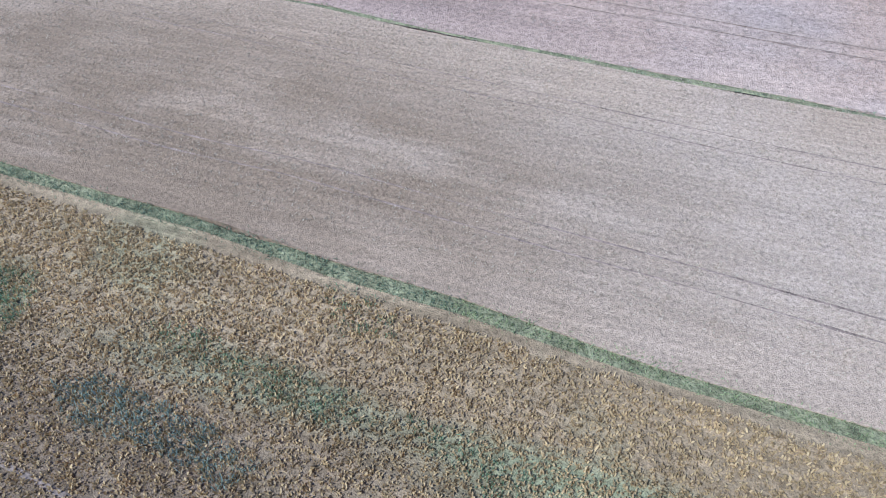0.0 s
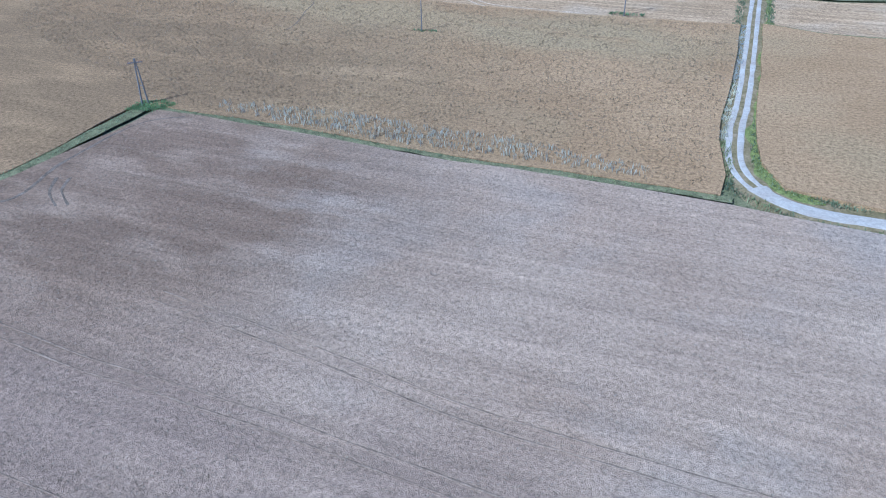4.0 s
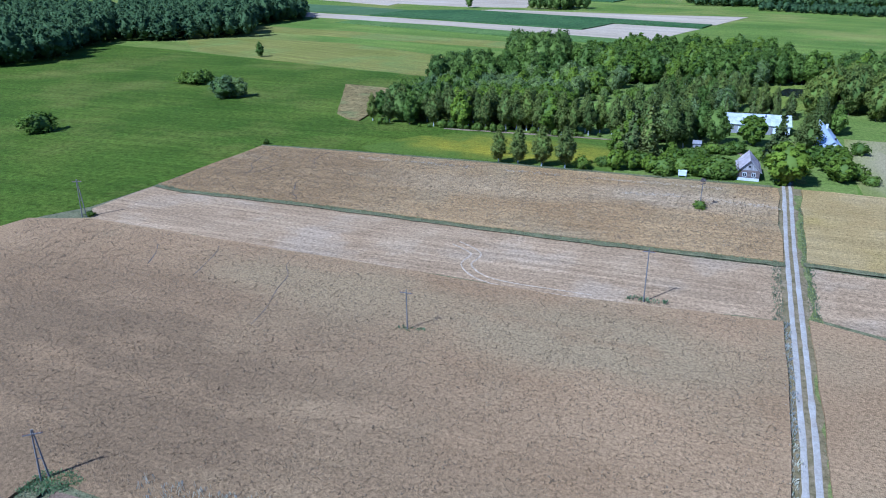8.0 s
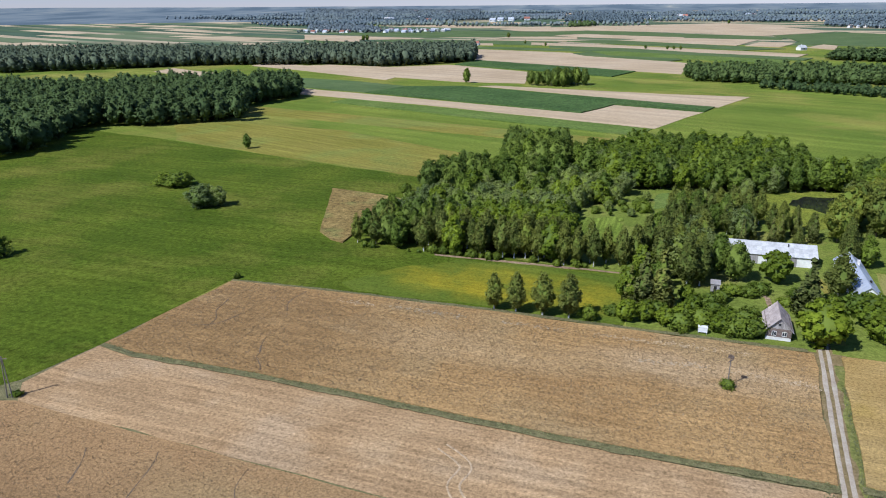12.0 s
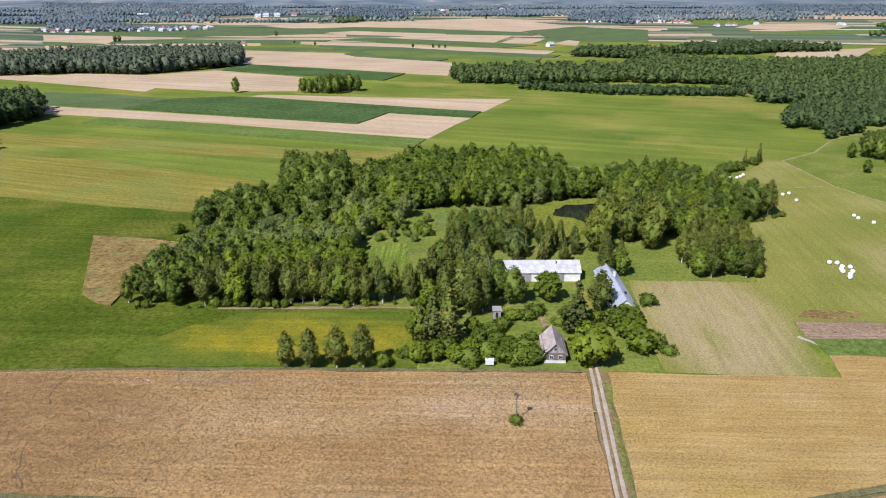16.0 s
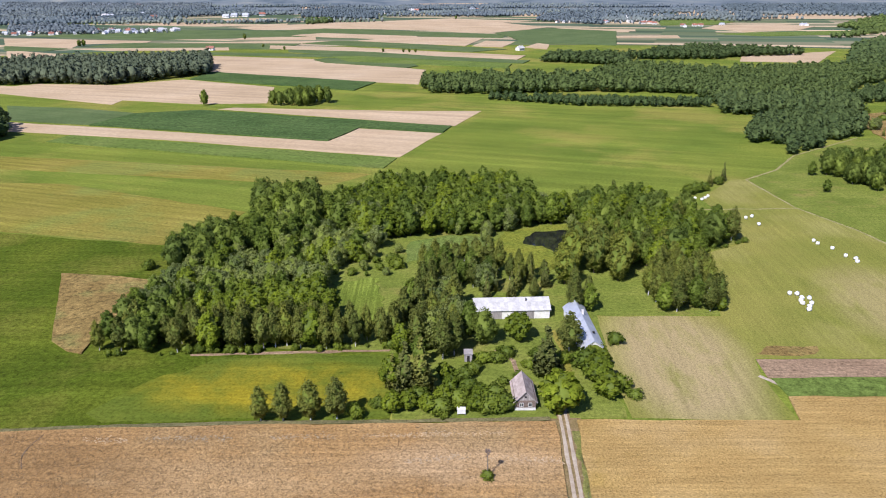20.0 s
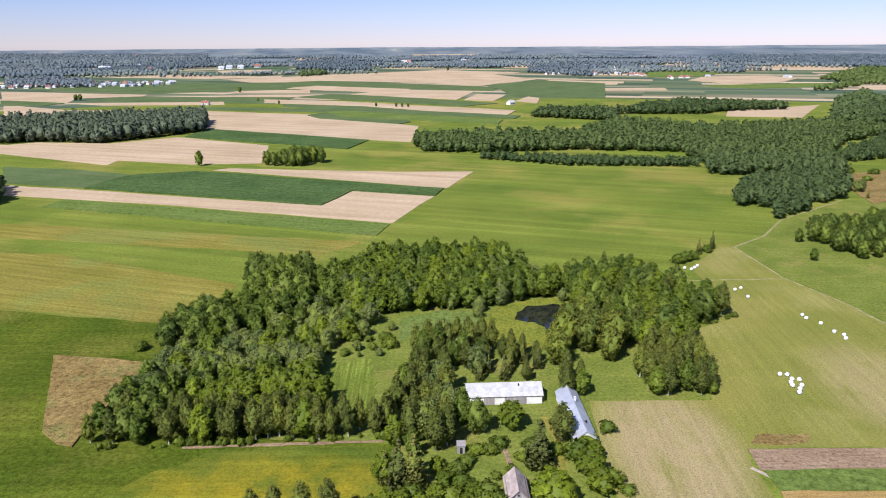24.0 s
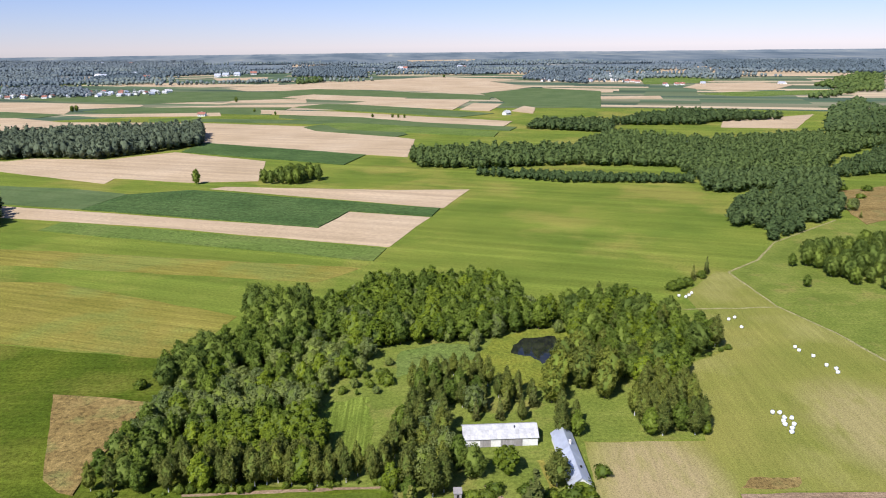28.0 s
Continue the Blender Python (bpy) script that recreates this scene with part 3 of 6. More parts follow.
FAR += [
    ("stubble_field", T, [(-412, 2000), (-337, 1969), (-89, 1793), (-95, 1742), (-221, 1734), (-220, 1613), (-359, 1750)]),
    ("green_field", G, [(-356, 1735), (-223, 1602), (-252, 1551), (-324, 1583)]),
    ("green_field", G, [(-195, 1662), (-139, 1739), (201, 1578), (141, 1423), (61, 1484), (-109, 1565)]),
    ("stubble_field", T, [(-120, 1720), (116, 1687), (323, 1618), (307, 1540), (-90, 1657)]),
    ("green_field", G, [(-373, 2064), (-90, 1828), (367, 1829), (405, 2011), (-75, 2225), (-228, 2062)]),
    ("stubble_field", T, [(73, 1774), (113, 1853), (264, 1807), (247, 1693)]),
    ("stubble_field", T, [(12, 1971), (252, 1950), (243, 1886), (17, 1926)]),
    ("stubble_field", T, [(-209, 2597), (-47, 2626), (184, 2420), (278, 2451), (259, 2348), (47, 2361), (-177, 2515)]),
    ("stubble_field", T, [(-442, 3089), (-336, 3103), (-307, 2894), (-412, 2906)]),
    ("young_crop", L, [(-420, 2864), (-306, 2824), (-282, 2600), (-391, 2666)]),
    ("stubble_field", T, [(89, 2821), (281, 2819), (263, 2649), (99, 2686)]),
    ("stubble_field", T, [(108, 2269), (393, 2288), (357, 2086), (156, 2146)]),
    ("stubble_field", T, [(-226, 1602), (58, 1514), (57, 1444), (-147, 1516)]),
    ("young_crop", L, [(-63, 1438), (4, 1429), (11, 1359), (-61, 1382)]),
    ("green_field", G, [(-26, 1424), (49, 1389), (273, 1234), (261, 1185), (11, 1354)]),
    ("stubble_field", T, [(89, 2310), (387, 2416), (850, 2552), (912, 2439), (1044, 2296), (907, 2225), (923, 1948), (683, 1781), (606, 1915), (457, 2071)]),
    ("green_field", G, [(185, 2083), (342, 2144), (450, 2042), (680, 1744), (680, 1674), (639, 1588), (489, 1732)]),
    ("stubble_field", T, [(320, 2011), (504, 1764), (476, 1704), (597, 1594), (477, 1382), (323, 1618), (380, 1667), (170, 1919)]),
    ("stubble_field", T, [(570, 1513), (616, 1461), (528, 1325), (487, 1373)]),
    ("green_field", G, [(202, 1578), (282, 1636), (320, 1603), (473, 1346), (516, 1275), (438, 1242), (309, 1426)]),
    ("stubble_field", T, [(135, 1539), (268, 1435), (368, 1292), (489, 1139), (445, 1076), (356, 1153), (282, 1309), (127, 1455)]),
    ("green_field", G, [(156, 1416), (281, 1304), (350, 1182), (459, 1058), (431, 1021), (309, 1147), (149, 1357)]),
    ("young_crop", L, [(202, 1233), (247, 1219), (411, 1014), (383, 966), (306, 1043), (208, 1135)]),
    ("green_field", G, [(166, 1187), (193, 1214), (287, 1069), (285, 1039), (263, 1019), (175, 1135)]),
    ("stubble_field", T, [(564, 1309), (633, 1398), (635, 1352), (578, 1246)]),
    ("green_field", G, [(693, 1777), (905, 1912), (1001, 1716), (738, 1284), (653, 1388), (587, 1419), (639, 1501), (680, 1674)]),
    ("stubble_field", T, [(672, 1639), (725, 1654), (716, 1586), (659, 1585)]),
    ("stubble_field", T, [(1145, 2744), (1351, 2657), (1242, 2466), (1096, 2586)]),
    ("stubble_field", T, [(932, 1910), (1080, 1755), (1045, 1700), (911, 1814)]),
    ("stubble_field", T, [(1142, 3940), (1511, 3854), (1371, 3566), (1086, 3670)]),
    ("stubble_field", T, [(502, 3790), (707, 3778), (659, 3420), (458, 3468)]),
    ("stubble_field", T, [(804, 1816), (1055, 1736), (1005, 1667), (783, 1771)]),
    ("stubble_field", T, [(888, 1568), (1035, 1513), (993, 1445), (866, 1493)]),
    ("stubble_field", T, [(1261, 1726), (1406, 1835), (1566, 1776), (1563, 1654), (1396, 1544), (1263, 1569)]),
    ("young_crop", L, [(1146, 1523), (1257, 1529), (1541, 1458), (1472, 1377), (1193, 1411)]),
    ("stubble_field", T, [(1846, 2675), (2076, 2619), (1991, 2383), (2112, 1938), (1994, 1876), (1711, 2036), (1703, 2295), (1684, 2404)]),
    ("young_crop", L, [(1378, 2099), (1552, 2109), (1534, 1931), (1403, 1850), (1247, 1884)]),
    ("stubble_field", T, [(756, 764), (824, 762), (774, 720), (732, 730)]),
]
TALL = {"stubble_field": 0.12, "maize_field": 0.8, "young_crop": 0.4, "green_field": 0.3}
LOOK = {"stubble_field": "pale tan stubble field among green strips", "maize_field": "dark green maize standing in a block", "young_crop": "bright green strip of young crop", "green_field": "green strip of crop"}
for i, (nm, mat, poly) in enumerate(FAR):
    field(nm, poly, mat, TALL[nm] + 0.022 * i, LOOK[nm], 25, 1.0)

# ---- trees ----


# crown's foot, half width, place of the widest girth, roundness of the top (two powers), lobes, lobe size, hang
CROWNS = {
    "alder": (0.06, 0.245, 0.32, 1.9, 0.82, 46, 0.062, 0.0),
    "ash": (0.06, 0.28, 0.36, 2.2, 0.75, 44, 0.070, 0.0),
    "birch": (0.12, 0.180, 0.28, 1.6, 0.85, 52, 0.054, 0.55),
    "willow": (0.04, 0.40, 0.30, 2.4, 0.62, 48, 0.088, 0.1),
    "poplar": (0.08, 0.34, 0.42, 2.2, 0.70, 60, 0.068, 0.15),
    "oak": (0.07, 0.36, 0.40, 2.6, 0.60, 58, 0.070, 0.0),
    "pine": (0.30, 0.16, 0.35, 1.8, 0.80, 30, 0.070, 0.0),
    "bush": (0.0, 0.60, 0.34, 2.2, 0.62, 24, 0.17, 0.0),
}


def girth(kind, u):
    """The crown's half width at a share u of its height, for a tree one metre high."""
    _, w, p, b, c, *_ = CROWNS[kind]
    return w * np.where(u < p, 0.35 + 0.65 * (np.clip(u, 0, 1) / p) ** 0.8, np.clip(1 - (np.clip(u - p, 0, 1) / (1 - p)) ** b, 0, 1) ** c)


def spruce_lobes(rng):
    """Boughs in tiers that narrow to a tip."""
    out = []
    for i in range(13):
        u = i / 12
        k = max(1, int(7 * (1 - u)))
        for j in range(k):
            a, r = 6.283 * (j + rng.uniform(-0.25, 0.25)) / k + i, 0.17 * (1 - u) * rng.uniform(0.55, 0.9)
            out.append(((r * math.cos(a), r * math.sin(a), 0.10 + 0.86 * u), 0.058 - 0.032 * u))
    return out


def crown_lobes(kind, rng, n):
    """Centres and radii of the boughs' ends, for a tree one metre high."""
    if kind == "spruce":
        return spruce_lobes(rng)
    foot, _, _, _, _, _, r0, _ = CROWNS[kind]
    us = np.linspace(0.0, 1.0, 80)
    cum = np.cumsum(girth(kind, us) + 0.02)
    out = []
    for i in range(n):
        u = float(np.interp((i + rng.uniform(0.1, 0.9)) / n, cum / cum[-1], us))
        a = i * 2.39996 + rng.uniform(-0.6, 0.6)
        r = float(girth(kind, np.array(u))) * rng.uniform(0.5, 1.02)
        out.append(((r * math.cos(a), r * math.sin(a), foot + (1 - foot) * (0.04 + 0.92 * u)), r0 * rng.uniform(0.7, 1.3)))
    return out


def core(kind, seed, sub):
    """The mass of twigs and inner leaves that fills the crown, shade-coloured in the single trees, for a tree one metre
    high.
    """
    bm = bmesh.new()
    bmesh.ops.create_icosphere(bm, subdivisions=sub, radius=1.0)
    foot = 0.1 if kind == "spruce" else CROWNS[kind][0]
    vs = []
    for v in bm.verts:
        u = (v.co.z + 1) / 2
        g = 0.15 * (1 - u) if kind == "spruce" else float(girth(kind, np.array(u)))
        k = g * (0.66 + 0.42 * noise.noise(v.co * 2.1 + Vector((seed, 0, 0))))
        d = math.hypot(v.co.x, v.co.y) + 1e-6
        m = min(1.0, d * 3)
        vs.append((v.co.x / d * k * m, v.co.y / d * k * m, foot + (0.97 - foot) * (0.03 + 0.95 * u)))
    fs = [tuple(v.index for v in f.verts) for f in bm.faces]
    bm.free()
    return np.array(vs), fs


def crown(kind, seed, n, per, size, sub=3, soft=0.3):
    """A whole crown one metre high: the core and small bent sprays of leaves round every bough's end. Gives points, faces and normals."""
    rng = np.random.default_rng(seed)
    hang = 0.35 if kind == "spruce" else CROWNS[kind][7]
    vs, fs = core(kind, seed, sub)
    axis = np.array((0, 0, 0.42))
    ns = vs - axis
    vs, ns, o = [vs], [ns / (np.linalg.norm(ns, axis=1)[:, None] + 1e-6)], len(vs)
    for c, r in crown_lobes(kind, rng, n):
        c = np.array(c)
        d = rng.normal(size=(per, 3)) + np.array((0, 0, 0.25))
        d /= np.linalg.norm(d, axis=1)[:, None]
        p = c + d * np.array((1, 1, 1 + 0.7 * hang)) * r * rng.uniform(0.45, 1.25, (per, 1))
        out = c - np.array((0, 0, c[2] * 0.75))
        out /= np.linalg.norm(out) + 1e-6
        nrm = 0.7 * d + 0.5 * out + rng.normal(scale=0.45, size=(per, 3))
        nrm /= np.linalg.norm(nrm, axis=1)[:, None]
        a = np.cross(nrm, rng.normal(size=(per, 3)))
        a /= np.linalg.norm(a, axis=1)[:, None] + 1e-9
        b = np.cross(nrm, a)
        b = b * (1 - 0.6 * hang) + np.array((0, 0, -0.6 * hang))
        s = size * rng.uniform(0.55, 1.4, (per, 1))
        vs.append(np.stack([p - a * s * 0.5, p - b * s * 0.7 + nrm * s * 0.15, p + a * s * 0.5, p + b * s * 0.75 - nrm * s * 0.1], 1).reshape(-1, 3))
        fs += [(o + 4 * i, o + 4 * i + 1, o + 4 * i + 2, o + 4 * i + 3) for i in range(per)]
        o += 4 * per
        e = p - axis
        e /= np.linalg.norm(e, axis=1)[:, None] + 1e-6
        ns.append(np.repeat(e * 0.55 + d * 0.42 + rng.normal(scale=soft, size=(per, 3)) + np.array((0, 0, 0.26)), 4, 0))
    vs, ns = np.concatenate(vs), np.concatenate(ns)
    return vs, fs, ns / (np.linalg.norm(ns, axis=1)[:, None] + 1e-6)


def tree(name, kind, h, leaf, bark, seed, label, per=58, size=0.47):
    """One tree: a trunk with limbs that reach into the crown, and a crown of many sprays."""
    rng = np.random.default_rng(seed)
    root = new(name)
    n = 0 if kind == "spruce" else CROWNS[kind][5]
    lobes = [((c[0] * h, c[1] * h, c[2] * h), r * h) for c, r in crown_lobes(kind, np.random.default_rng(seed), n)]
    tr = max(0.05, h * 0.011)
    if kind != "bush":
        lean = rng.normal(scale=0.015 * h, size=2)
        top = (lean[0], lean[1], h * 0.9)
        mid = (lean[0] * 0.3, lean[1] * 0.3, h * 0.4)
        ps = [rod((0, 0, -0.2), mid, tr * 1.3, tr * 0.9), rod(mid, top, tr * 0.9, tr * 0.2)]
        for c, r in lobes[::4]:
            zb = max(h * 0.12, c[2] - h * 0.12)
            k = min(1.0, zb / (h * 0.4))
            ps.append(rod((mid[0] * k, mid[1] * k, zb), c, tr * 0.4, tr * 0.1, 5))
    else:
        ps = [rod((0, 0, -0.1), c, 0.05, 0.02, 5) for c, r in lobes[::3]]
    part("trunk", joined("trunk", bark, *ps), root)
    v, f, nr = crown(kind, seed, n, per, size / h)
    me = mesh("crown", (v * h).tolist(), f, leaf, True)
    me.materials.append(INNER_SHADE)
    for p in me.polygons:
        p.material_index = 1 if len(p.vertices) == 3 else 0
    me.normals_split_custom_set_from_vertices(nr.tolist())
    part("crown", me, root)
    return tagged(root, label, "bush" if kind == "bush" else "tree")


KINDS = {
    "alder": [tree("alder_tree", "alder", 13, LEAF_ALDER, BARK, 10 + i, "green alder with an upright pointed crown") for i in range(4)],
    "ash": [tree("ash_tree", "ash", 11, LEAF_BRIGHT, BARK, 20 + i, "bright green leafy tree with a broad crown") for i in range(3)],
    "birch": [tree("birch_tree", "birch", 13, LEAF_BIRCH, BIRCH_BARK, 30 + i, "slender birch with a pale trunk and hanging olive foliage", 56, 0.40) for i in range(4)],
    "willow": [tree("willow_tree", "willow", 9, LEAF_WILLOW, BARK, 40 + i, "grey-green willow with a wide soft crown", 60, 0.36) for i in range(3)],
    "poplar": [tree("poplar_tree", "poplar", 15, LEAF_OLIVE, BARK, 45 + i, "big olive-green poplar with a wide billowing crown", 62, 0.5) for i in range(2)],
    "oak": [tree("oak_tree", "oak", 15, LEAF_SHADE, BARK, 47 + i, "large dark green tree with a dense domed crown", 62, 0.5) for i in range(2)],
    "spruce": [tree("spruce_tree", "spruce", 13, LEAF_SPRUCE, BARK, 50 + i, "conical brown-green spruce with drooping boughs", 46, 0.42) for i in range(2)],
    "bush": [tree("bush", "bush", 3.2, LEAF_BUSH, BARK, 60 + i, "dense green leafy bush", 40, 0.30) for i in range(3)],
    "fruit": [tree("fruit_tree", "oak", 4.8, LEAF_BRIGHT, BARK, 70 + i, "low leafy fruit tree with a round crown", 40, 0.30) for i in range(3)],
}
HEIGHT = {"alder": 13, "ash": 11, "birch": 13, "willow": 9, "poplar": 15, "oak": 15, "spruce": 13, "bush": 3.2, "fruit": 4.8}
USED = set()
PLACE = random.Random(5)


def plant(kind, x, y, h=None, group="", wide=1.0, z=0.0):
    """Sets one tree of a kind at a place, turned and sized by itself."""
    i = PLACE.randrange(len(KINDS[kind]))
    src = KINDS[kind][i]
    s = (h or HEIGHT[kind] * PLACE.uniform(0.82, 1.15)) / HEIGHT[kind]
    m = pose(x, y, z, 0, 0, PLACE.uniform(0, 360)) @ Matrix.Diagonal((s * wide, s * wide, s, 1))
    if src.name in USED:
        ob = copy_thing(src, m)
    else:
        USED.add(src.name)
        ob, src.matrix_basis = src, m
    ob.scale = (s * wide, s * wide, s)
    if group:
        ob["group"] = group
    return ob


def scatter(poly, gap, rng, keep=lambda x, y: True):
    """Places at least gap apart inside a polygon."""
    xs, ys = [p[0] for p in poly], [p[1] for p in poly]
    got = []
    area = (max(xs) - min(xs)) * (max(ys) - min(ys))
    grid = {}
    for _ in range(int(area / gap ** 2 * 4)):
        x, y = rng.uniform(min(xs), max(xs)), rng.uniform(min(ys), max(ys))
        if not inside(poly, x, y) or not keep(x, y):
            continue
        k = (int(x // gap), int(y // gap))
        if any((x - a) ** 2 + (y - b) ** 2 < gap * gap for i in (-1, 0, 1) for j in (-1, 0, 1) for a, b in grid.get((k[0] + i, k[1] + j), ())):
            continue
        grid.setdefault(k, []).append((x, y))
        got.append((x, y))
    return got


def far_wood(name, poly, gap, h, leaf, seed, label, kind="alder", size=1.2, lobes=18, per=14, spread=1.0):
    """A wood too far to count its trees: every tree has its own crown of boughs and sprays, the farthest little more than the core."""
    ran = random.Random(seed)
    temps = [crown(kind, seed * 10 + k, lobes, per, size / h, 2, 0.2) for k in range(5)]
    vs, fs, ns, o = [], [], [], 0
    for x, y in scatter(poly, gap, ran):
        v, f, b = temps[ran.randrange(5)]
        a, s = ran.uniform(0, 6.283), h * ran.uniform(0.72, 1.16)
        w = h * spread * ran.uniform(0.95, 1.3)
        vs.append(np.stack([x + w * (v[:, 0] * math.cos(a) - v[:, 1] * math.sin(a)), y + w * (v[:, 0] * math.sin(a) + v[:, 1] * math.cos(a)), rolling(x, y) + s * v[:, 2]], 1))
        ns.append(np.stack([b[:, 0] * math.cos(a) - b[:, 1] * math.sin(a), b[:, 0] * math.sin(a) + b[:, 1] * math.cos(a), b[:, 2]], 1))
        fs += [tuple(i + o for i in t) for t in f]
        o += len(v)
    if not vs:
        return None
    me = mesh(name, np.concatenate(vs).tolist(), fs, leaf, True)
    me.normals_split_custom_set_from_vertices(np.concatenate(ns).tolist())
    return tagged(part(name, me), label, "wood", kind="stuff")


# far woods
far_wood("pine_wood", [(-196, 994), (-161, 997), (-91, 960), (17, 1032), (20, 1164), (-194, 1189), (-330, 1120), (-683, 1129), (-529, 891), (-300, 1000)], 7, 21, LEAF_PINE, 1, "dark pine wood with an uneven top", "ash", 1.4, 22, 14, 0.95)
far_wood("mixed_wood", [(-219, 412), (-207, 440), (-221, 512), (-194, 510), (-135, 534), (-152, 598), (-126, 655), (-140, 715), (-190, 700), (-330, 640), (-480, 560), (-500, 400), (-300, 380)], 6.5, 19, LEAF_DARK, 2, "dark green mixed wood edging the meadow", "alder", 1.0, 30, 22, 1.05)
far_wood("alder_wood", [(222, 827), (220, 771), (271, 740), (358, 728), (455, 675), (434, 636), (431, 613), (459, 601), (522, 577), (578, 614), (648, 668), (790, 720), (720, 790), (581, 790), (517, 900), (408, 800), (322, 840), (251, 845)], 6.2, 14.5, LEAF_DARK, 3, "broad green alder wood with an uneven edge", "alder", 1.1, 22, 14, 1.25)
far_wood("alder_wood", [(399, 565), (415, 551), (443, 560), (447, 525), (480, 511), (514, 544), (522, 575), (459, 601), (431, 613)], 6, 13, LEAF_DARK, 8, "dark green alders in a clump before the wood", "ash", 1.0, 22, 16, 1.1)
far_wood("alder_wood", [(349, 482), (340, 464), (354, 453), (376, 466), (388, 452), (419, 456), (448, 478), (462, 509), (445, 521), (402, 518), (377, 507)], 6, 12, LEAF_DARK, 9, "rounded clump of dark alders by a field track", "ash", 0.9, 24, 18, 1.1)
far_wood("alder_wood", [(343, 437), (336, 426), (353, 430), (373, 438), (378, 452), (366, 452)], 5.5, 10, LEAF_DARK, 10, "few alders at the end of a field track", "ash", 0.8, 24, 18, 1.1)
far_wood("alder_wood", [(533, 573), (606, 574), (760, 690), (660, 640), (600, 612)], 6, 12, LEAF_DARK, 11, "arm of alder wood along a meadow", "alder", 1.1, 20, 14, 1.2)
far_wood("hedge_row", [(254, 707), (311, 644), (408, 602), (414, 592), (420, 612), (335, 662), (262, 716)], 4.5, 7.5, LEAF_DARK, 4, "row of dense green trees along a meadow", "oak", 0.9, 20, 12)
far_wood("birch_wood", [(607, 1025), (720, 975), (760, 1000), (886, 990), (780, 1120)], 7, 15, LEAF_DARK, 5, "grey-green birch wood far off", "alder", 1.6, 16, 10, 1.3)
far_wood("alder_wood", [(464, 1040), (546, 945), (605, 1029), (520, 1080)], 7, 14, LEAF_DARK, 6, "dark green clump of wood", "alder", 1.6, 16, 10, 1.4)
far_wood("alder_wood", [(793, 819), (837, 766), (1000, 800), (1200, 960), (1123, 1004)], 7, 15, LEAF_DARK, 7, "dark wood on the far side of the meadows", "alder", 1.6, 14, 8, 1.4)

far_wood("distant_wood", [(-559, 2696), (-421, 2798), (-442, 3089), (-540, 3367), (-698, 3357)], 13, 15, LEAF_HAZE, 20, "dark belt of wood in the distance", "oak", 3.0, 8, 3, 1.15)
far_wood("distant_wood", [(-285, 2690), (-155, 2707), (-146, 2958), (-291, 3037)], 13, 15, LEAF_HAZE, 21, "dark belt of wood in the distance", "oak", 3.0, 8, 3, 1.15)
far_wood("distant_wood", [(-203, 2889), (186, 3112), (204, 3397), (-206, 3446)], 13, 15, LEAF_HAZE, 22, "dark belt of wood in the distance", "oak", 3.0, 8, 3, 1.15)
far_wood("distant_wood", [(-772, 3709), (-212, 3546), (77, 3662), (88, 4168), (-924, 4439)], 13, 15, LEAF_HAZE, 23, "dark belt of wood in the distance", "oak", 3.0, 8, 3, 1.15)
far_wood("distant_wood", [(365, 2784), (470, 2671), (602, 2598), (666, 2902), (670, 3418), (454, 3292)], 13, 15, LEAF_HAZE, 24, "dark belt of wood in the distance", "oak", 3.0, 8, 3, 1.15)
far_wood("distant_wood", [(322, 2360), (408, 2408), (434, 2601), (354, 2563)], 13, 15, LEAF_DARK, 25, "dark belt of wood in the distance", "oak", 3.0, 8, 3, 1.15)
far_wood("distant_wood", [(783, 3141), (1071, 3259), (1176, 3536), (941, 3581)], 13, 15, LEAF_HAZE, 26, "dark belt of wood in the distance", "oak", 3.0, 8, 3, 1.15)
far_wood("distant_wood", [(850, 2684), (1066, 2604), (1179, 2822), (1054, 2995)], 13, 15, LEAF_HAZE, 27, "dark belt of wood in the distance", "oak", 3.0, 8, 3, 1.15)
far_wood("distant_wood", [(1975, 2508), (2170, 1893), (2798, 2423), (2269, 2920)], 13, 15, LEAF_HAZE, 28, "dark belt of wood in the distance", "oak", 3.0, 8, 3, 1.15)
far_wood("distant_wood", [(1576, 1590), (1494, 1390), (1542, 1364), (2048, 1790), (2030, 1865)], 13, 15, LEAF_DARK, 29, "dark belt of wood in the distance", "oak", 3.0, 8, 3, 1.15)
far_wood("distant_wood", [(1594, 2146), (1656, 2102), (1817, 2307), (1807, 2418)], 13, 15, LEAF_HAZE, 30, "dark belt of wood in the distance", "oak", 3.0, 8, 3, 1.15)
far_wood("distant_wood", [(1574, 1975), (1628, 1936), (1849, 2195), (1791, 2231)], 13, 15, LEAF_HAZE, 31, "dark belt of wood in the distance", "oak", 3.0, 8, 3, 1.15)
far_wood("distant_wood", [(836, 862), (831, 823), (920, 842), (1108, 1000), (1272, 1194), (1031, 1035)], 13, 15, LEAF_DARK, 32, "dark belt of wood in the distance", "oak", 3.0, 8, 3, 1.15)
far_wood("distant_wood", [(-436, 2169), (-220, 2083), (-254, 2291), (-387, 2494), (-485, 2425)], 13, 15, LEAF_HAZE, 33, "dark belt of wood in the distance", "oak", 3.0, 8, 3, 1.15)
far_wood("distant_wood", [(1044, 2262), (1116, 1980), (1451, 2556), (1227, 2546)], 13, 15, LEAF_HAZE, 34, "dark belt of wood in the distance", "oak", 3.0, 8, 3, 1.15)
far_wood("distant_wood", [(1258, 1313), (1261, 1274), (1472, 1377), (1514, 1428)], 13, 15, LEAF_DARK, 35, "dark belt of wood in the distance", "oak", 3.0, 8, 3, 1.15)

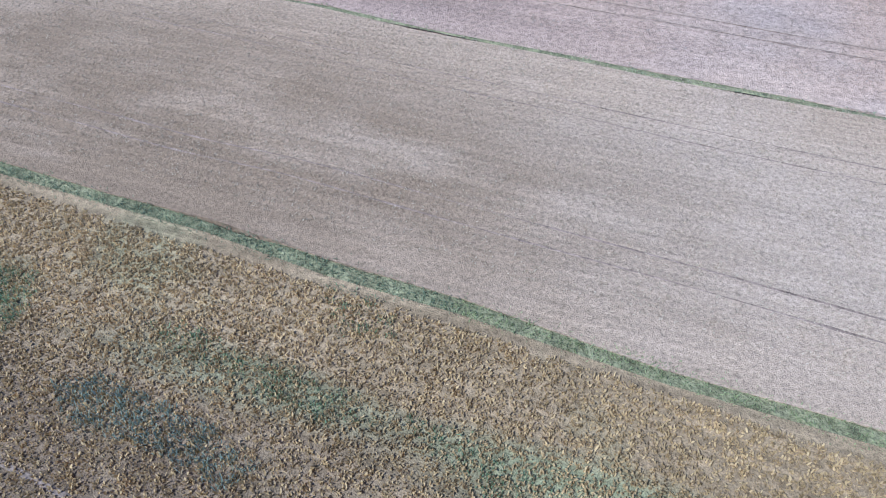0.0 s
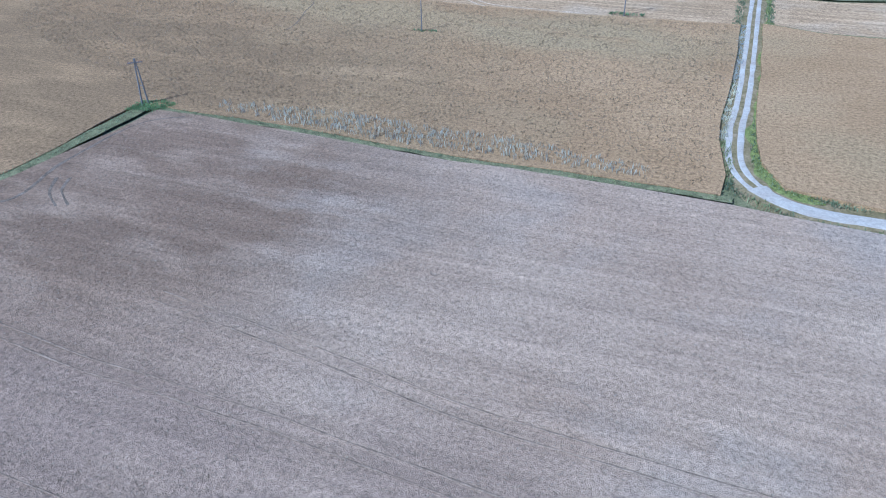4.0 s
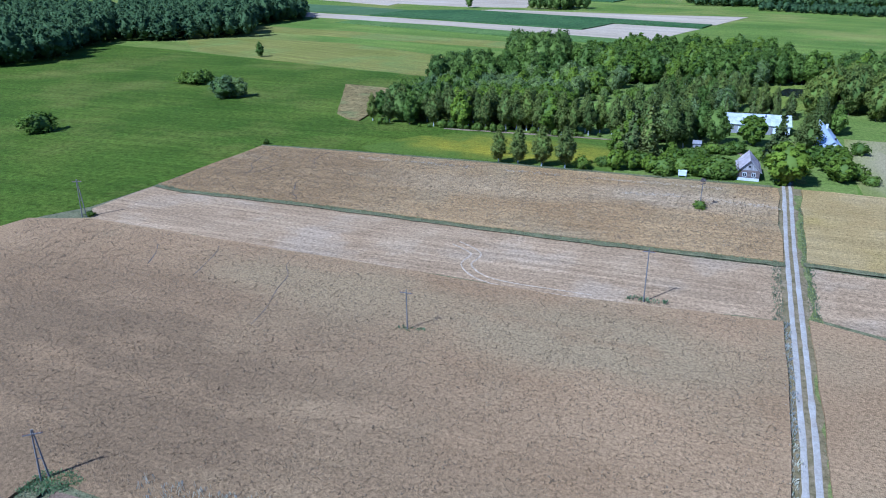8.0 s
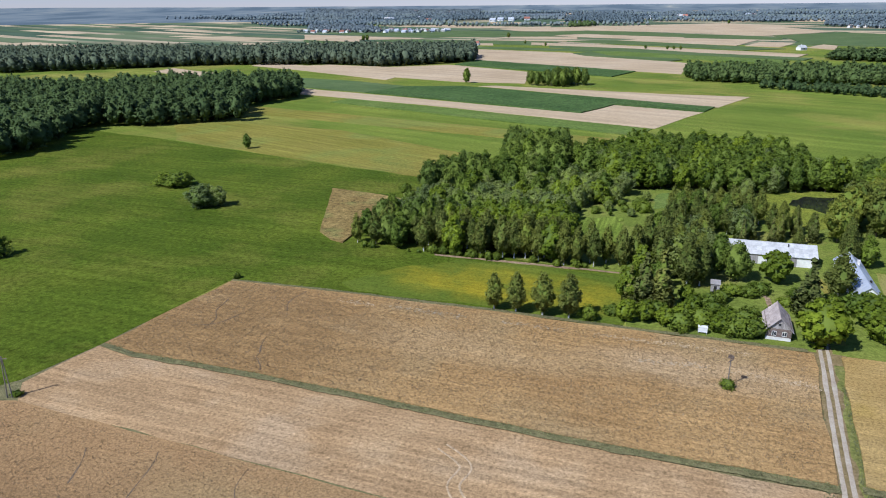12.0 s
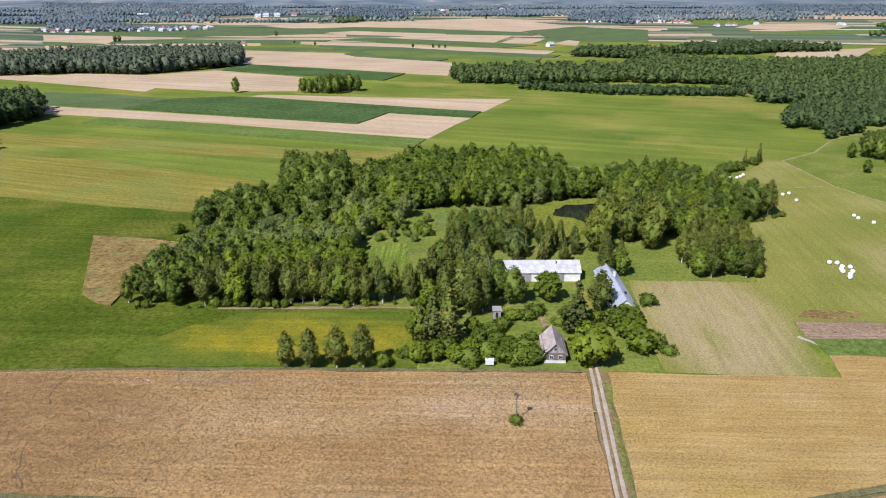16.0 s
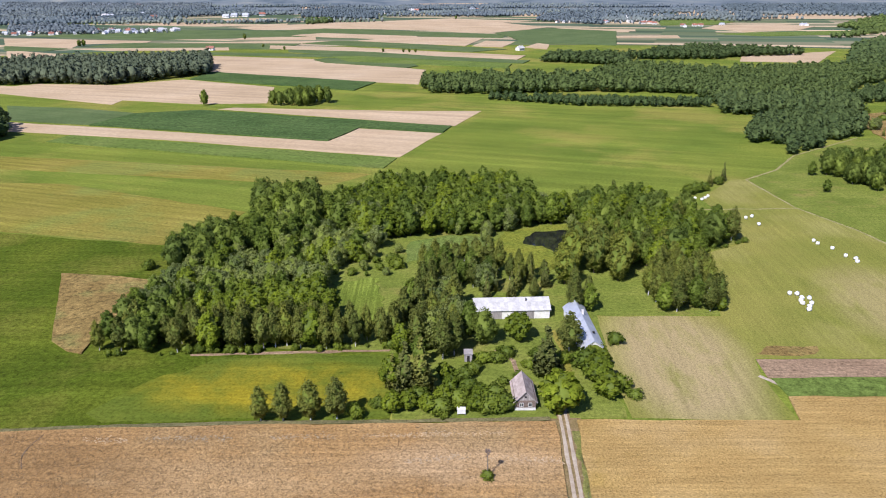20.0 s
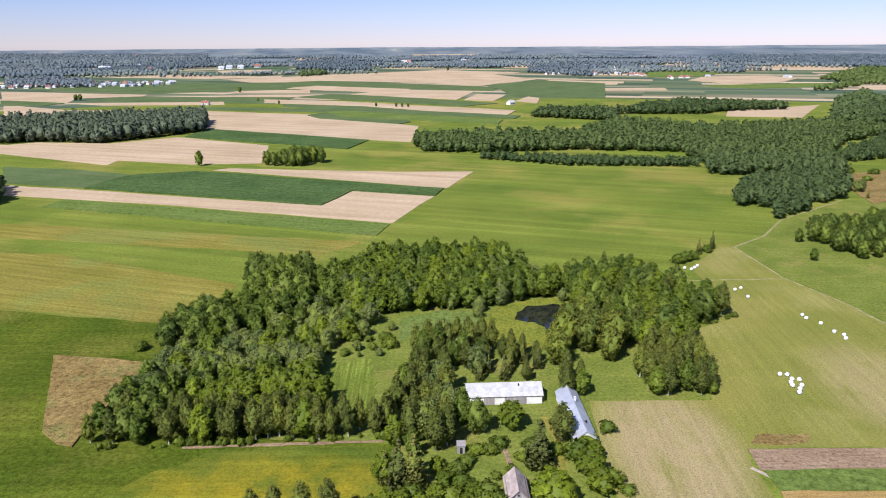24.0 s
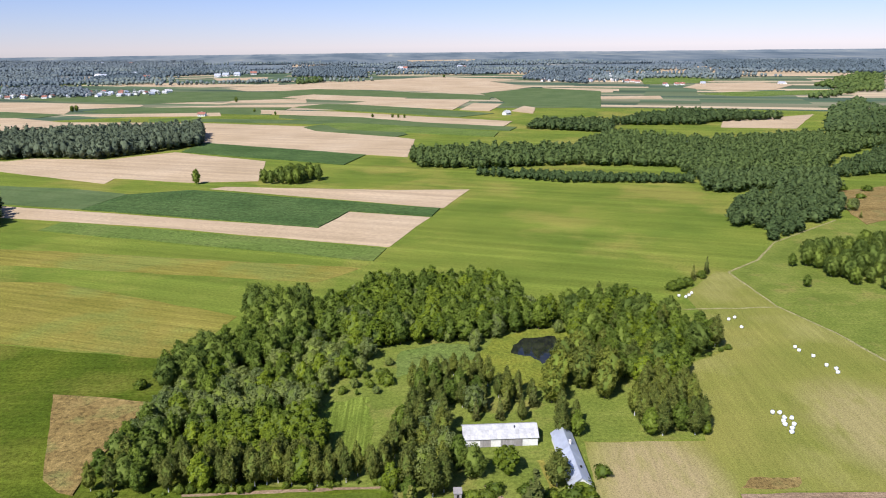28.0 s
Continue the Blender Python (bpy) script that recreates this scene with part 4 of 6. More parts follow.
# belts of wood that close the view one behind the other, haze in their leaf colour
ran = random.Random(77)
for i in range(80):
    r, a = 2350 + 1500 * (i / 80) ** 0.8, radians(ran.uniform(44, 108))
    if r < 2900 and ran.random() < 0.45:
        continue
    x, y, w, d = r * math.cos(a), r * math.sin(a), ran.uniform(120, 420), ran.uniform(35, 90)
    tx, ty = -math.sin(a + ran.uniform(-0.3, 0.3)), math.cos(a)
    far_wood("distant_wood", [(x + tx * w, y + ty * w), (x - tx * w * 0.2 + math.cos(a) * d * 0.7, y - ty * w * 0.2 + math.sin(a) * d * 0.7), (x - tx * w, y - ty * w), (x + math.cos(a) * d, y + math.sin(a) * d * 1.3)], 11, 16, LEAF_HAZE, 200 + i, "long belt of wood closing the distance", "oak", 4.5, 3, 1, 1.15)

# ---- the wood behind the farm ----
ran = random.Random(11)
IN_WOOD = "trees of the wood behind the farm"


def stand(poly, gap, mix, low, high, wide=(0.95, 1.2), group=IN_WOOD):
    """Fills a piece of the wood with trees of some kinds, mix giving kind and share."""
    names, weights = [k for k, _ in mix], [w for _, w in mix]
    for x, y in scatter(poly, gap, ran):
        k = PLACE.choices(names, weights)[0]
        f = {"willow": 0.85, "bush": 0.35, "poplar": 1.0, "oak": 1.05}.get(k, 1.0)
        plant(k, x, y, PLACE.uniform(low, high) * f, group, PLACE.uniform(*wide))


# dark trees at the west corner, birches along the front, bright young trees behind them
stand([(-29, 288.5), (-17, 285), (-4, 281.5), (-3, 300), (-10, 312), (-20, 306)], 3.8, [("alder", 5), ("birch", 3), ("oak", 1)], 8.5, 11.5)
stand([(-4, 282.5), (20, 275.5), (30, 272.5), (32, 281), (10, 286), (-3, 291)], 2.9, [("birch", 6), ("ash", 1)], 10, 13, (0.95, 1.25), "birches along the wood's edge")
stand([(-3, 293), (10, 288), (31, 282.5), (37, 285), (40, 304), (33, 307), (-2, 309)], 3.6, [("ash", 8), ("alder", 1)], 8.5, 10.5, (1.0, 1.3))
stand([(31, 272), (40, 268.5), (52, 267), (53, 272.5), (42, 273), (33, 277)], 3.0, [("birch", 6), ("ash", 1)], 9, 12.5, (0.9, 1.1), "birches along the wood's edge")
# grey-green willows across the middle
stand([(-19, 309), (0, 310), (34, 309), (41, 318), (44, 329), (60, 336), (66, 350), (48, 366), (10, 345), (-8, 340)], 4.3, [("willow", 6), ("alder", 2), ("ash", 2)], 7.5, 11, (0.95, 1.3))
stand([(-8, 341), (9, 346), (12, 370), (2, 372), (-8, 356)], 5.5, [("oak", 4), ("alder", 2)], 11, 13.5, (0.85, 1.05))
stand([(11, 347), (47, 366), (46, 373), (24, 381), (12, 372)], 4.4, [("alder", 5), ("oak", 1), ("willow", 1)], 10, 13)
stand([(25, 383), (46, 375), (53, 396), (30, 411), (24, 400)], 5.2, [("oak", 5), ("alder", 2)], 14, 17, (0.8, 1.0))
# the tall belt behind
stand([(50, 372), (64, 357), (83, 356), (113, 349), (149, 352), (146, 362), (140, 402), (94, 421), (54, 397)], 4.0, [("alder", 7), ("ash", 2), ("willow", 1)], 10.5, 14.5, (1.0, 1.3))
# by the pond and to the east
stand([(114, 290), (133, 283), (146, 298), (138, 317), (126, 308)], 7.0, [("poplar", 1)], 12.5, 16, (0.85, 1.05))
stand([(140, 318), (152, 347), (147, 361), (186, 365), (196, 333), (200, 309), (176, 302), (164, 287), (148, 290)], 4.4, [("alder", 6), ("ash", 3), ("oak", 1), ("birch", 1)], 9.5, 13.5, (0.95, 1.25))
stand([(131, 262), (150, 257), (163, 281), (150, 287), (137, 277)], 3.7, [("birch", 6), ("alder", 1)], 9.5, 13, (1.0, 1.3), "birches by the hay meadow")
stand([(107, 268), (115, 269), (116, 279), (109, 283)], 3.6, [("birch", 2), ("alder", 2)], 9, 12)
# behind the barn
stand([(70, 300), (86, 294), (104, 296), (112, 305), (100, 318), (86, 326), (72, 318)], 4.6, [("birch", 6), ("alder", 2), ("willow", 1)], 8, 12, (0.95, 1.2), "trees behind the barn")
stand([(82, 287.5), (103, 283), (112, 296), (104, 298), (86, 293)], 4.4, [("spruce", 5), ("birch", 1)], 6, 9.5, (1.0, 1.3), "trees behind the barn")
stand([(54, 264), (66, 262), (74, 276), (76, 292), (68, 298), (60, 288), (55, 276)], 4.4, [("birch", 5), ("willow", 3), ("alder", 2)], 9, 13.5, (0.95, 1.25), "trees behind the barn")
for i in range(26):
    s = PLACE.random()
    plant("bush", -28 + 79 * s, 287.4 - 21.4 * s + PLACE.uniform(-1.0, 1.2), PLACE.uniform(1.0, 2.6), "bushes under the wood's edge", PLACE.uniform(0.8, 1.2))
for x, y in scatter([(164, 284), (176, 300), (201, 306), (200, 318), (194, 312), (174, 306)], 3.5, ran):
    plant("bush", x, y, PLACE.uniform(1.2, 2.4), "bushes under the wood's edge", 1.1)
plant("fruit", 150.5, 257, 4.4, "", 1.1)
# four birches in a row at the field's edge, and a bush
for x, y, h in ((12.4, 241.3, 9.2), (17.3, 239.8, 10.0), (23.2, 238.0, 10.6), (29.0, 236.8, 11.0)):
    plant("birch", x, y, h, "birches in a row", 1.3)
plant("bush", 33.2, 236, 3.4)
# farmyard trees
for k, x, y, h, w in (("spruce", 47.2, 243.5, 13.5, 1.35), ("spruce", 51.0, 242.6, 14.5, 1.4), ("spruce", 44.6, 246, 9.5, 1.25), ("ash", 44.2, 247, 8.5, 1.1), ("birch", 60.8, 256, 13.5, 1.2), ("birch", 64.4, 257, 12.5, 1.2), ("willow", 60.5, 264, 11, 1.1), ("birch", 55.5, 262, 13, 1.2), ("alder", 54, 255, 9, 1.0), ("ash", 51, 262, 9.5, 1.0),
                      ("oak", 74.4, 260.5, 10.5, 0.98), ("fruit", 84.2, 259.4, 8.6, 1.2), ("alder", 72, 266, 11.5, 1.05), ("birch", 67, 272, 13, 1.15), ("spruce", 83.2, 240, 13.5, 1.75), ("fruit", 78.6, 223.6, 10.2, 1.4), ("birch", 94.5, 249, 11.5, 1.6), ("alder", 101, 252.5, 4, 1.0)):
    plant(k, x, y, h, "farmyard trees", w)
for k, x, y, h, w in (("fruit", 93.8, 233.0, 6.8, 1.5), ("fruit", 92.3, 225.4, 6.4, 1.5), ("fruit", 98.5, 238.5, 5.2, 1.3), ("bush", 94.5, 240, 4.6, 1.5), ("bush", 99, 243.2, 4.0, 1.4), ("bush", 108.5, 249, 3.3, 1.2), ("bush", 97, 228, 3.4, 1.4), ("bush", 98.5, 223, 2.2, 1.6), ("bush", 90, 244, 3.2, 1.3), ("bush", 87, 231, 1.6, 1.2),
                      ("fruit", 41.5, 235.5, 5.4, 1.2), ("fruit", 45.5, 235.4, 5.2, 1.2), ("fruit", 49.3, 233.2, 4.6, 1.2), ("bush", 52.2, 231.6, 4.0, 1.3), ("fruit", 60, 229.8, 4.6, 1.25), ("bush", 63.5, 228.8, 4.2, 1.4), ("bush", 66.6, 228.2, 4.0, 1.3), ("fruit", 53.8, 235.2, 4.8, 1.2), ("bush", 57.5, 233.8, 3.8, 1.4), ("fruit", 62.5, 233, 4.8, 1.25), ("bush", 66, 232.3, 4.2, 1.3),
                      ("bush", 49, 238, 3.6, 1.4), ("fruit", 57.5, 240, 4.6, 1.2), ("bush", 61.8, 238.5, 3.4, 1.4), ("fruit", 58, 246.5, 4.4, 1.2), ("bush", 62.5, 244.5, 3.2, 1.4), ("bush", 66, 247, 2.8, 1.4), ("bush", 77.5, 252, 3.0, 1.4), ("bush", 74, 250, 2.8, 1.5), ("bush", 70.5, 251, 2.8, 1.4), ("bush", 84.8, 249, 2.6, 1.4), ("bush", 88, 250.5, 2.4, 1.3), ("bush", 80.5, 244.5, 2.2, 1.4), ("fruit", 87.5, 246, 3.8, 1.1), ("bush", 71, 239, 1.8, 1.4), ("bush", 76, 241, 1.6, 1.4), ("bush", 39, 239, 2.6, 1.2)):
    plant(k, x, y, h, "garden bushes and fruit trees", w)
# bushes and young trees in the clearing by the pond
for x, y in scatter([(43, 322), (60, 318), (74, 329), (73, 341), (62, 337), (47, 331)], 4.6, ran):
    plant(PLACE.choice(("bush", "bush", "willow", "alder")), x, y, PLACE.uniform(1.2, 4.2), "bushes in the clearing", 1.2)
for x, y in ((106, 340), (109, 346), (99, 352), (112, 350), (120, 353), (146, 345)):
    plant("willow", x, y, PLACE.uniform(4, 7), "bushes in the clearing", 1.0)
# trees standing in the meadows
for k, x, y, h, w in (("willow", -88, 330, 8.5, 1.6), ("willow", -83, 332, 7.5, 1.4), ("bush", -108, 362, 5.5, 1.8), ("bush", -114, 364, 5, 1.8), ("alder", -104, 441, 8, 1.1), ("bush", -130, 277, 6, 1.5), ("bush", -17, 352, 3.4, 1.2), ("bush", -54, 261, 1.6, 1.2),
                      ("oak", 7, 762, 14, 0.75), ("willow", 450, 472, 9, 1.3), ("willow", 459, 478, 7, 1.3), ("bush", 470, 488, 4, 1.6), ("bush", 490, 500, 4, 1.5), ("spruce", 436, 452, 6, 1.2), ("bush", 520, 520, 4.5, 1.6), ("bush", 505, 530, 4, 1.6), ("alder", 308, 383, 8, 1.2), ("alder", 289, 354, 6.5, 1.3), ("bush", 224, 373, 4.5, 1.3), ("bush", 230, 375, 5, 1.2), ("spruce", 243, 382, 9, 1.0), ("spruce", 256, 388, 10, 1.0), ("bush", 250, 384, 4, 1.2), ("bush", 236, 377, 4, 1.3)):
    plant(k, x, y, h, "", w)
for x, y in scatter([(60, 744), (78, 728), (100, 725), (118, 743), (96, 765)], 6, ran):
    plant("oak", x, y, PLACE.uniform(12, 16), "grove among the far fields", 0.85)
for x, y in scatter([(313, 383), (315, 371), (311, 361), (309, 351), (315, 338), (330, 334), (372, 350), (390, 385), (376, 394), (340, 396)], 5.2, ran):
    plant("oak", x, y, PLACE.uniform(8, 13.5), "small wood by the hay meadow", 0.9)
for k in KINDS:
    for src in KINDS[k]:
        if src.name not in USED:
            for o in (*src.children_recursive, src):
                bpy.data.objects.remove(o)

# ---- road ----
LINE = smooth_line([(150, 52), (90, 75), (60, 84.5), (44, 90), (37.2, 92.8), (33.8, 97), (33.2, 103), (36, 112), (39.6, 120.5), (46.2, 137.5), (62.6, 181), (77.5, 219), (80, 226)])
ribbon("road_verge", LINE, 8.0, VERGE, 0.03, "dry grass verge on both sides of the track", 0.3, rough=0.3)
road = ribbon("dirt_road", LINE, 3.4, VERGE, 0.10, "pale gravel farm track with a grassy middle", 0.1, rough=0.5)


def beside(line, s):
    """The line shifted s metres to its left."""
    pts = []
    for i, (x, y) in enumerate(line):
        (ax, ay), (bx, by) = line[max(i - 1, 0)], line[min(i + 1, len(line) - 1)]
        d = math.hypot(bx - ax, by - ay)
        pts.append((x - (by - ay) / d * s, y + (bx - ax) / d * s))
    return pts


GREEN_VERGE = crop("green_verge", (0.13, 0.14, 0.035), (0.17, 0.175, 0.045), (0.215, 0.205, 0.07), patch=0.5, clump=1.6, bump=0.15)
ribbon("grass_verge", [p for p in beside(LINE, -2.35) if 94 < p[1] < 218], 1.5, GREEN_VERGE, 0.12, "green grass along one side of the track", 0.5, rough=1.4)
for s in (-0.66, 0.66):
    ribbon("rut", beside(LINE, s), 0.85, GRAVEL, 0.125, "", 0.05, road, 0.3)
ribbon("rut", [p for p in LINE if p[1] < 98 and p[0] < 48], 2.2, GRAVEL, 0.135, "", 0.2, road, 0.5)

# ---- wheel tracks and beaten lines in the crops ----
SOIL = crop("trodden_soil", (0.12, 0.088, 0.055), (0.155, 0.115, 0.075), (0.2, 0.15, 0.1), patch=0.5, clump=2.0, bump=0.05)
LODGED = crop("lodged_straw", (0.38, 0.275, 0.16), (0.43, 0.32, 0.19), (0.48, 0.36, 0.22), patch=0.2, clump=1.2, bump=0.05)
PRESSED = crop("pressed_crop", (0.15, 0.105, 0.065), (0.19, 0.135, 0.085), (0.25, 0.18, 0.115), patch=0.5, clump=2.0, bump=0.05)
for ln, w in (([(-60, 48), (-45, 42), (-22.5, 33), (-13.7, 29.6), (-7.7, 27.4), (1.4, 23.8), (7.4, 21.3), (34, 10.5)], 0.13),
              ([(-48, 55.5), (-28, 47.0), (-19.6, 43.8), (-8.6, 39.2), (0.6, 35.3), (6, 33), (32, 22.5)], 0.09),
              ([(-45, 66.4), (-31, 60.2), (-9.5, 52), (8.8, 45), (60, 24)], 0.11),
              ([(-48, 79), (-32, 72), (-24, 68.6), (-10, 63.4), (1.4, 58.6), (14, 53.6)], 0.11),
              ([(-24, 78), (-12, 72.3), (-5, 68.6), (1, 65.4), (9, 62.2), (18.7, 58.3), (44, 48)], 0.11),
              ):
    for s in (-0.65, 0.65):
        ribbon("wheel_track", beside(smooth_line(ln, 6), s), w, PRESSED, 0.462, "dark wheel track pressed into the ripe crop", 0.25, rough=1.6)
for s in (-0.65, 0.65):
    ribbon("wheel_track", beside(smooth_line([(-24, 13.6), (-16.9, 10.6), (-13.8, 9.3), (-8, 7)], 6), s), 0.3, SOIL, 0.462, "dark wheel track pressed into the ripe crop", 0.2, rough=0.9)
for ln in ([(-66, 74), (-52, 92), (-45.3, 94.8), (-43.7, 103.7), (-39.4, 113.9), (-34, 116)], [(-43.1, 99.3), (-42.2, 95.9), (-40.1, 93)], [(-41.6, 99.3), (-41.1, 96.4), (-38.9, 93.2)]):
    ribbon("wheel_track", smooth_line(ln, 6), 0.45, SOIL, 0.415, "dark wheel track turning in the rye", 0.5, rough=0.9)
for ln in ([(-51, 247), (-51.2, 243), (-52.1, 239), (-51, 234), (-52, 229.5)], [(-36.5, 224), (-35.6, 219), (-36, 216), (-34.7, 211)], [(-33.7, 251), (-36, 244), (-35, 239)], [(-46, 238), (-49, 233), (-55, 231)],
           [(-27, 180), (-27.6, 175), (-27, 170), (-27.8, 160), (-28.5, 154)], [(-54.5, 185), (-53.2, 181), (-53.1, 176)], [(-43, 184), (-42, 178), (-43, 171)]):
    ribbon("beaten_track", smooth_line(ln, 5), 0.22, SOIL, 0.47, "thin dark trail trodden through the crop", 1.2, rough=1.2)
for s in (-0.9, 0.9):
    ribbon("wheel_track", beside(smooth_line([(2, 187), (5.8, 182), (4, 177), (6.4, 172), (12, 168.6), (24, 164.4)]), s), 0.4, LODGED, 0.075, "curving wheel track across the stubble", 0.2)

# ---- pond and reeds, the farmyard's ground ----
n = Nodes("pond_water", 0.06, 0.5)
n.p.inputs["Metallic"].default_value = 0.0
n.bump(n.noise(1.2), 0.08, 0.02)
WATER = n.colour(n.ramp(n.noise(0.3), (0.4, (0.012, 0.014, 0.012)), (0.65, (0.03, 0.032, 0.022))))
field("reed_bed", [(105, 333), (118, 349), (135, 352.5), (152, 349), (142, 326), (128, 309), (116, 304), (104, 314), (98, 324)], REED, 0.14, "yellow-green reed bed round a pond", 3, 0.8, "reeds")
field("pond", [(119, 333), (123, 340), (130, 345), (143, 342), (139, 330), (131, 321), (126, 320), (125, 328)], WATER, 0.18, "small dark pond among reeds", 2.5, 0.8, "pond")
field("clearing_grass", [(71, 328), (75, 343), (79, 350), (97, 352), (110, 344), (103, 333), (90, 331)], LIGHT_GREEN, 0.12, "bright wet grass in the clearing", 3, 1.0, "grass")
field("kitchen_plot", [(37, 285), (42, 318), (58, 317), (53, 292), (49, 280)], GARDEN, 0.2, "green garden plot inside the wood", 2.5, 1.4, "garden")
field("bare_strip", [(-3, 280.4), (-3, 279.3), (29, 270), (48.3, 264.6), (49, 265.4), (30, 271.2)], PLOUGH, 0.13, "bare brown strip along the trees", 4, 0.4, "path")
PALE_TRACK = crop("worn_track", (0.22, 0.21, 0.075), (0.265, 0.245, 0.10), (0.31, 0.28, 0.13), patch=0.2, clump=1.0, bump=0.04)
ribbon("field_track", [(269, 386), (265, 373), (255, 338), (254, 304), (249, 277), (246, 205)], 1.2, PALE_TRACK, 0.115, "faint pale track along the hay meadow", 0.3, rough=0.6)
ribbon("field_track", [(269, 386.5), (300, 399), (335, 424), (356, 432), (416, 454)], 1.3, PALE_TRACK, 0.12, "pale field track running to the alders", 0.2, rough=0.5)
ribbon("field_track", [(208, 351), (222, 346), (240, 341), (255, 337)], 1.0, PALE_TRACK, 0.125, "faint pale track across the hay meadow", 0.8, rough=1.2)
ribbon("field_track", [(133.5, 221.5), (137, 212), (139, 204)], 1.3, GRAVEL, 0.13, "short pale gravel track beside the crops", 0.6)
ribbon("field_track", [(83, 224), (86, 232), (90, 242), (94, 250), (96, 262)], 2.2, MOWN, 0.08, "worn grass track up to the cowshed", 0.6)
ribbon("yard_path", [(76, 256), (78, 249), (77, 243), (75, 237)], 1.3, PLOUGH, 0.08, "trodden earth path in the garden", 0.8)

# ---- buildings ----
WHITE = plain("whitewash", (0.66, 0.65, 0.61), (0.80, 0.79, 0.75), 1.5, per_object=0.04)
SHEET = plain("grey_fibre_sheet", (0.40, 0.40, 0.39), (0.56, 0.555, 0.54), 1.3, per_object=0.12, bump=0.01)
TIN = plain("pale_tin", (0.50, 0.53, 0.58), (0.62, 0.65, 0.70), 0.7, 0.45, 0.4, per_object=0.06)
OLD_SHINGLE = plain("weathered_shingle", (0.33, 0.27, 0.235), (0.48, 0.405, 0.36), 2.2, per_object=0.18, bump=0.02)
LOG = plain("weathered_log", (0.12, 0.09, 0.075), (0.23, 0.18, 0.15), 3, stretch=(0.4, 0.4, 3), per_object=0.2, bump=0.02)
GREY_WOOD = plain("grey_boards", (0.24, 0.22, 0.21), (0.40, 0.375, 0.36), 2.5, stretch=(3, 3, 0.4), per_object=0.2, bump=0.02)
STONE = plain("limewashed_base", (0.55, 0.53, 0.50), (0.72, 0.70, 0.66), 2.0, bump=0.02)
PANE = plain("window_glass", (0.02, 0.025, 0.03), (0.04, 0.045, 0.05), 1.0, 0.08, 0.0, 0.5)
DARK = plain("dark_opening", (0.015, 0.014, 0.013), (0.03, 0.028, 0.026), 2.0)


def gable_walls(L, half, eave, ridge, mat, thick=0.25):
    """Four walls with gables, hollow."""
    def shell(o):
        k = (ridge - eave) / half
        return [(o, -half + o, 0), (L - o, -half + o, 0), (L - o, half - o, 0), (o, half - o, 0), (o, -half + o, eave), (L - o, -half + o, eave), (L - o, half - o, eave), (o, half - o, eave), (o, 0, ridge - k * o), (L - o, 0, ridge - k * o)]
    f = [(0, 1, 5, 4), (2, 3, 7, 6), (3, 0, 4, 8, 7), (1, 2, 6, 9, 5)]
    return joined("wall", mat, (shell(0), f), (shell(thick), [tuple(reversed(q)) for q in f]))


def roof_side(root, name, L, half, eave, ridge, s, mat, nx, ny, over=0.4, wave=0.0):
    """One slope of a roof: a board, and over it rows of sheets that lap."""
    k = (ridge - eave) / half
    rng = random.Random(L + s)
    z0, span = ridge + 0.12, half + over
    def at(u, v, up=0.0):
        return (-over + u * (L + 2 * over), s * v * span, z0 - k * v * span + up)
    vs = [at(0, 0), at(1, 0), at(1, 1), at(0, 1)]
    vs += [(x, y, z - 0.07) for x, y, z in vs]
    board = part(name, mesh(name, vs, [(0, 1, 2, 3), (7, 6, 5, 4), (0, 4, 5, 1), (1, 5, 6, 2), (2, 6, 7, 3), (3, 7, 4, 0)], mat), root)
    for i in range(nx):
        for j in range(ny):
            u0, u1, v0, v1 = i / nx, (i + 1.02) / nx, j / ny, min((j + 1.06) / ny, 1.01)
            w = rng.uniform(-0.02, 0.02)
            a, b, c, d = at(u0, v0, 0.02), at(u1 - 0.003, v0, 0.03), at(u1 - 0.003, v1, 0.07 + w), at(u0, v1, 0.06 + w)
            low = [(p[0], p[1], p[2] - 0.025) for p in (a, b, c, d)]
            part("roof_sheet", mesh("roof_sheet", [a, b, c, d] + low, [(0, 1, 2, 3), (7, 6, 5, 4), (0, 4, 5, 1), (1, 5, 6, 2), (2, 6, 7, 3), (3, 7, 4, 0)], mat), board)
    return board


def building(name, ax, ay, bx, by, half, eave, ridge, wall, roof, nx, ny, label, over=0.4):
    """A gabled building with its ridge over the line a to b."""
    root = new(name)
    L = math.hypot(bx - ax, by - ay)
    root.matrix_basis = pose(ax, ay, 0, 0, 0, math.degrees(math.atan2(by - ay, bx - ax)))
    part("wall", gable_walls(L, half, eave, ridge, wall), root)
    for s in (-1, 1):
        roof_side(root, "roof", L, half, eave, ridge, s, roof, nx, ny, over)
    part("ridge_cap", joined("ridge_cap", roof, rod((-over, 0, ridge + 0.17), (L + over, 0, ridge + 0.17), 0.1, 0.1, 6)), root)
    return tagged(root, label, "building"), L


barn, L = building("barn", 78.6, 279.7, 100, 273.5, 4.2, 2.9, 5.0, WHITE, SHEET, 20, 3, "long whitewashed barn with a grey fibre-sheet roof")
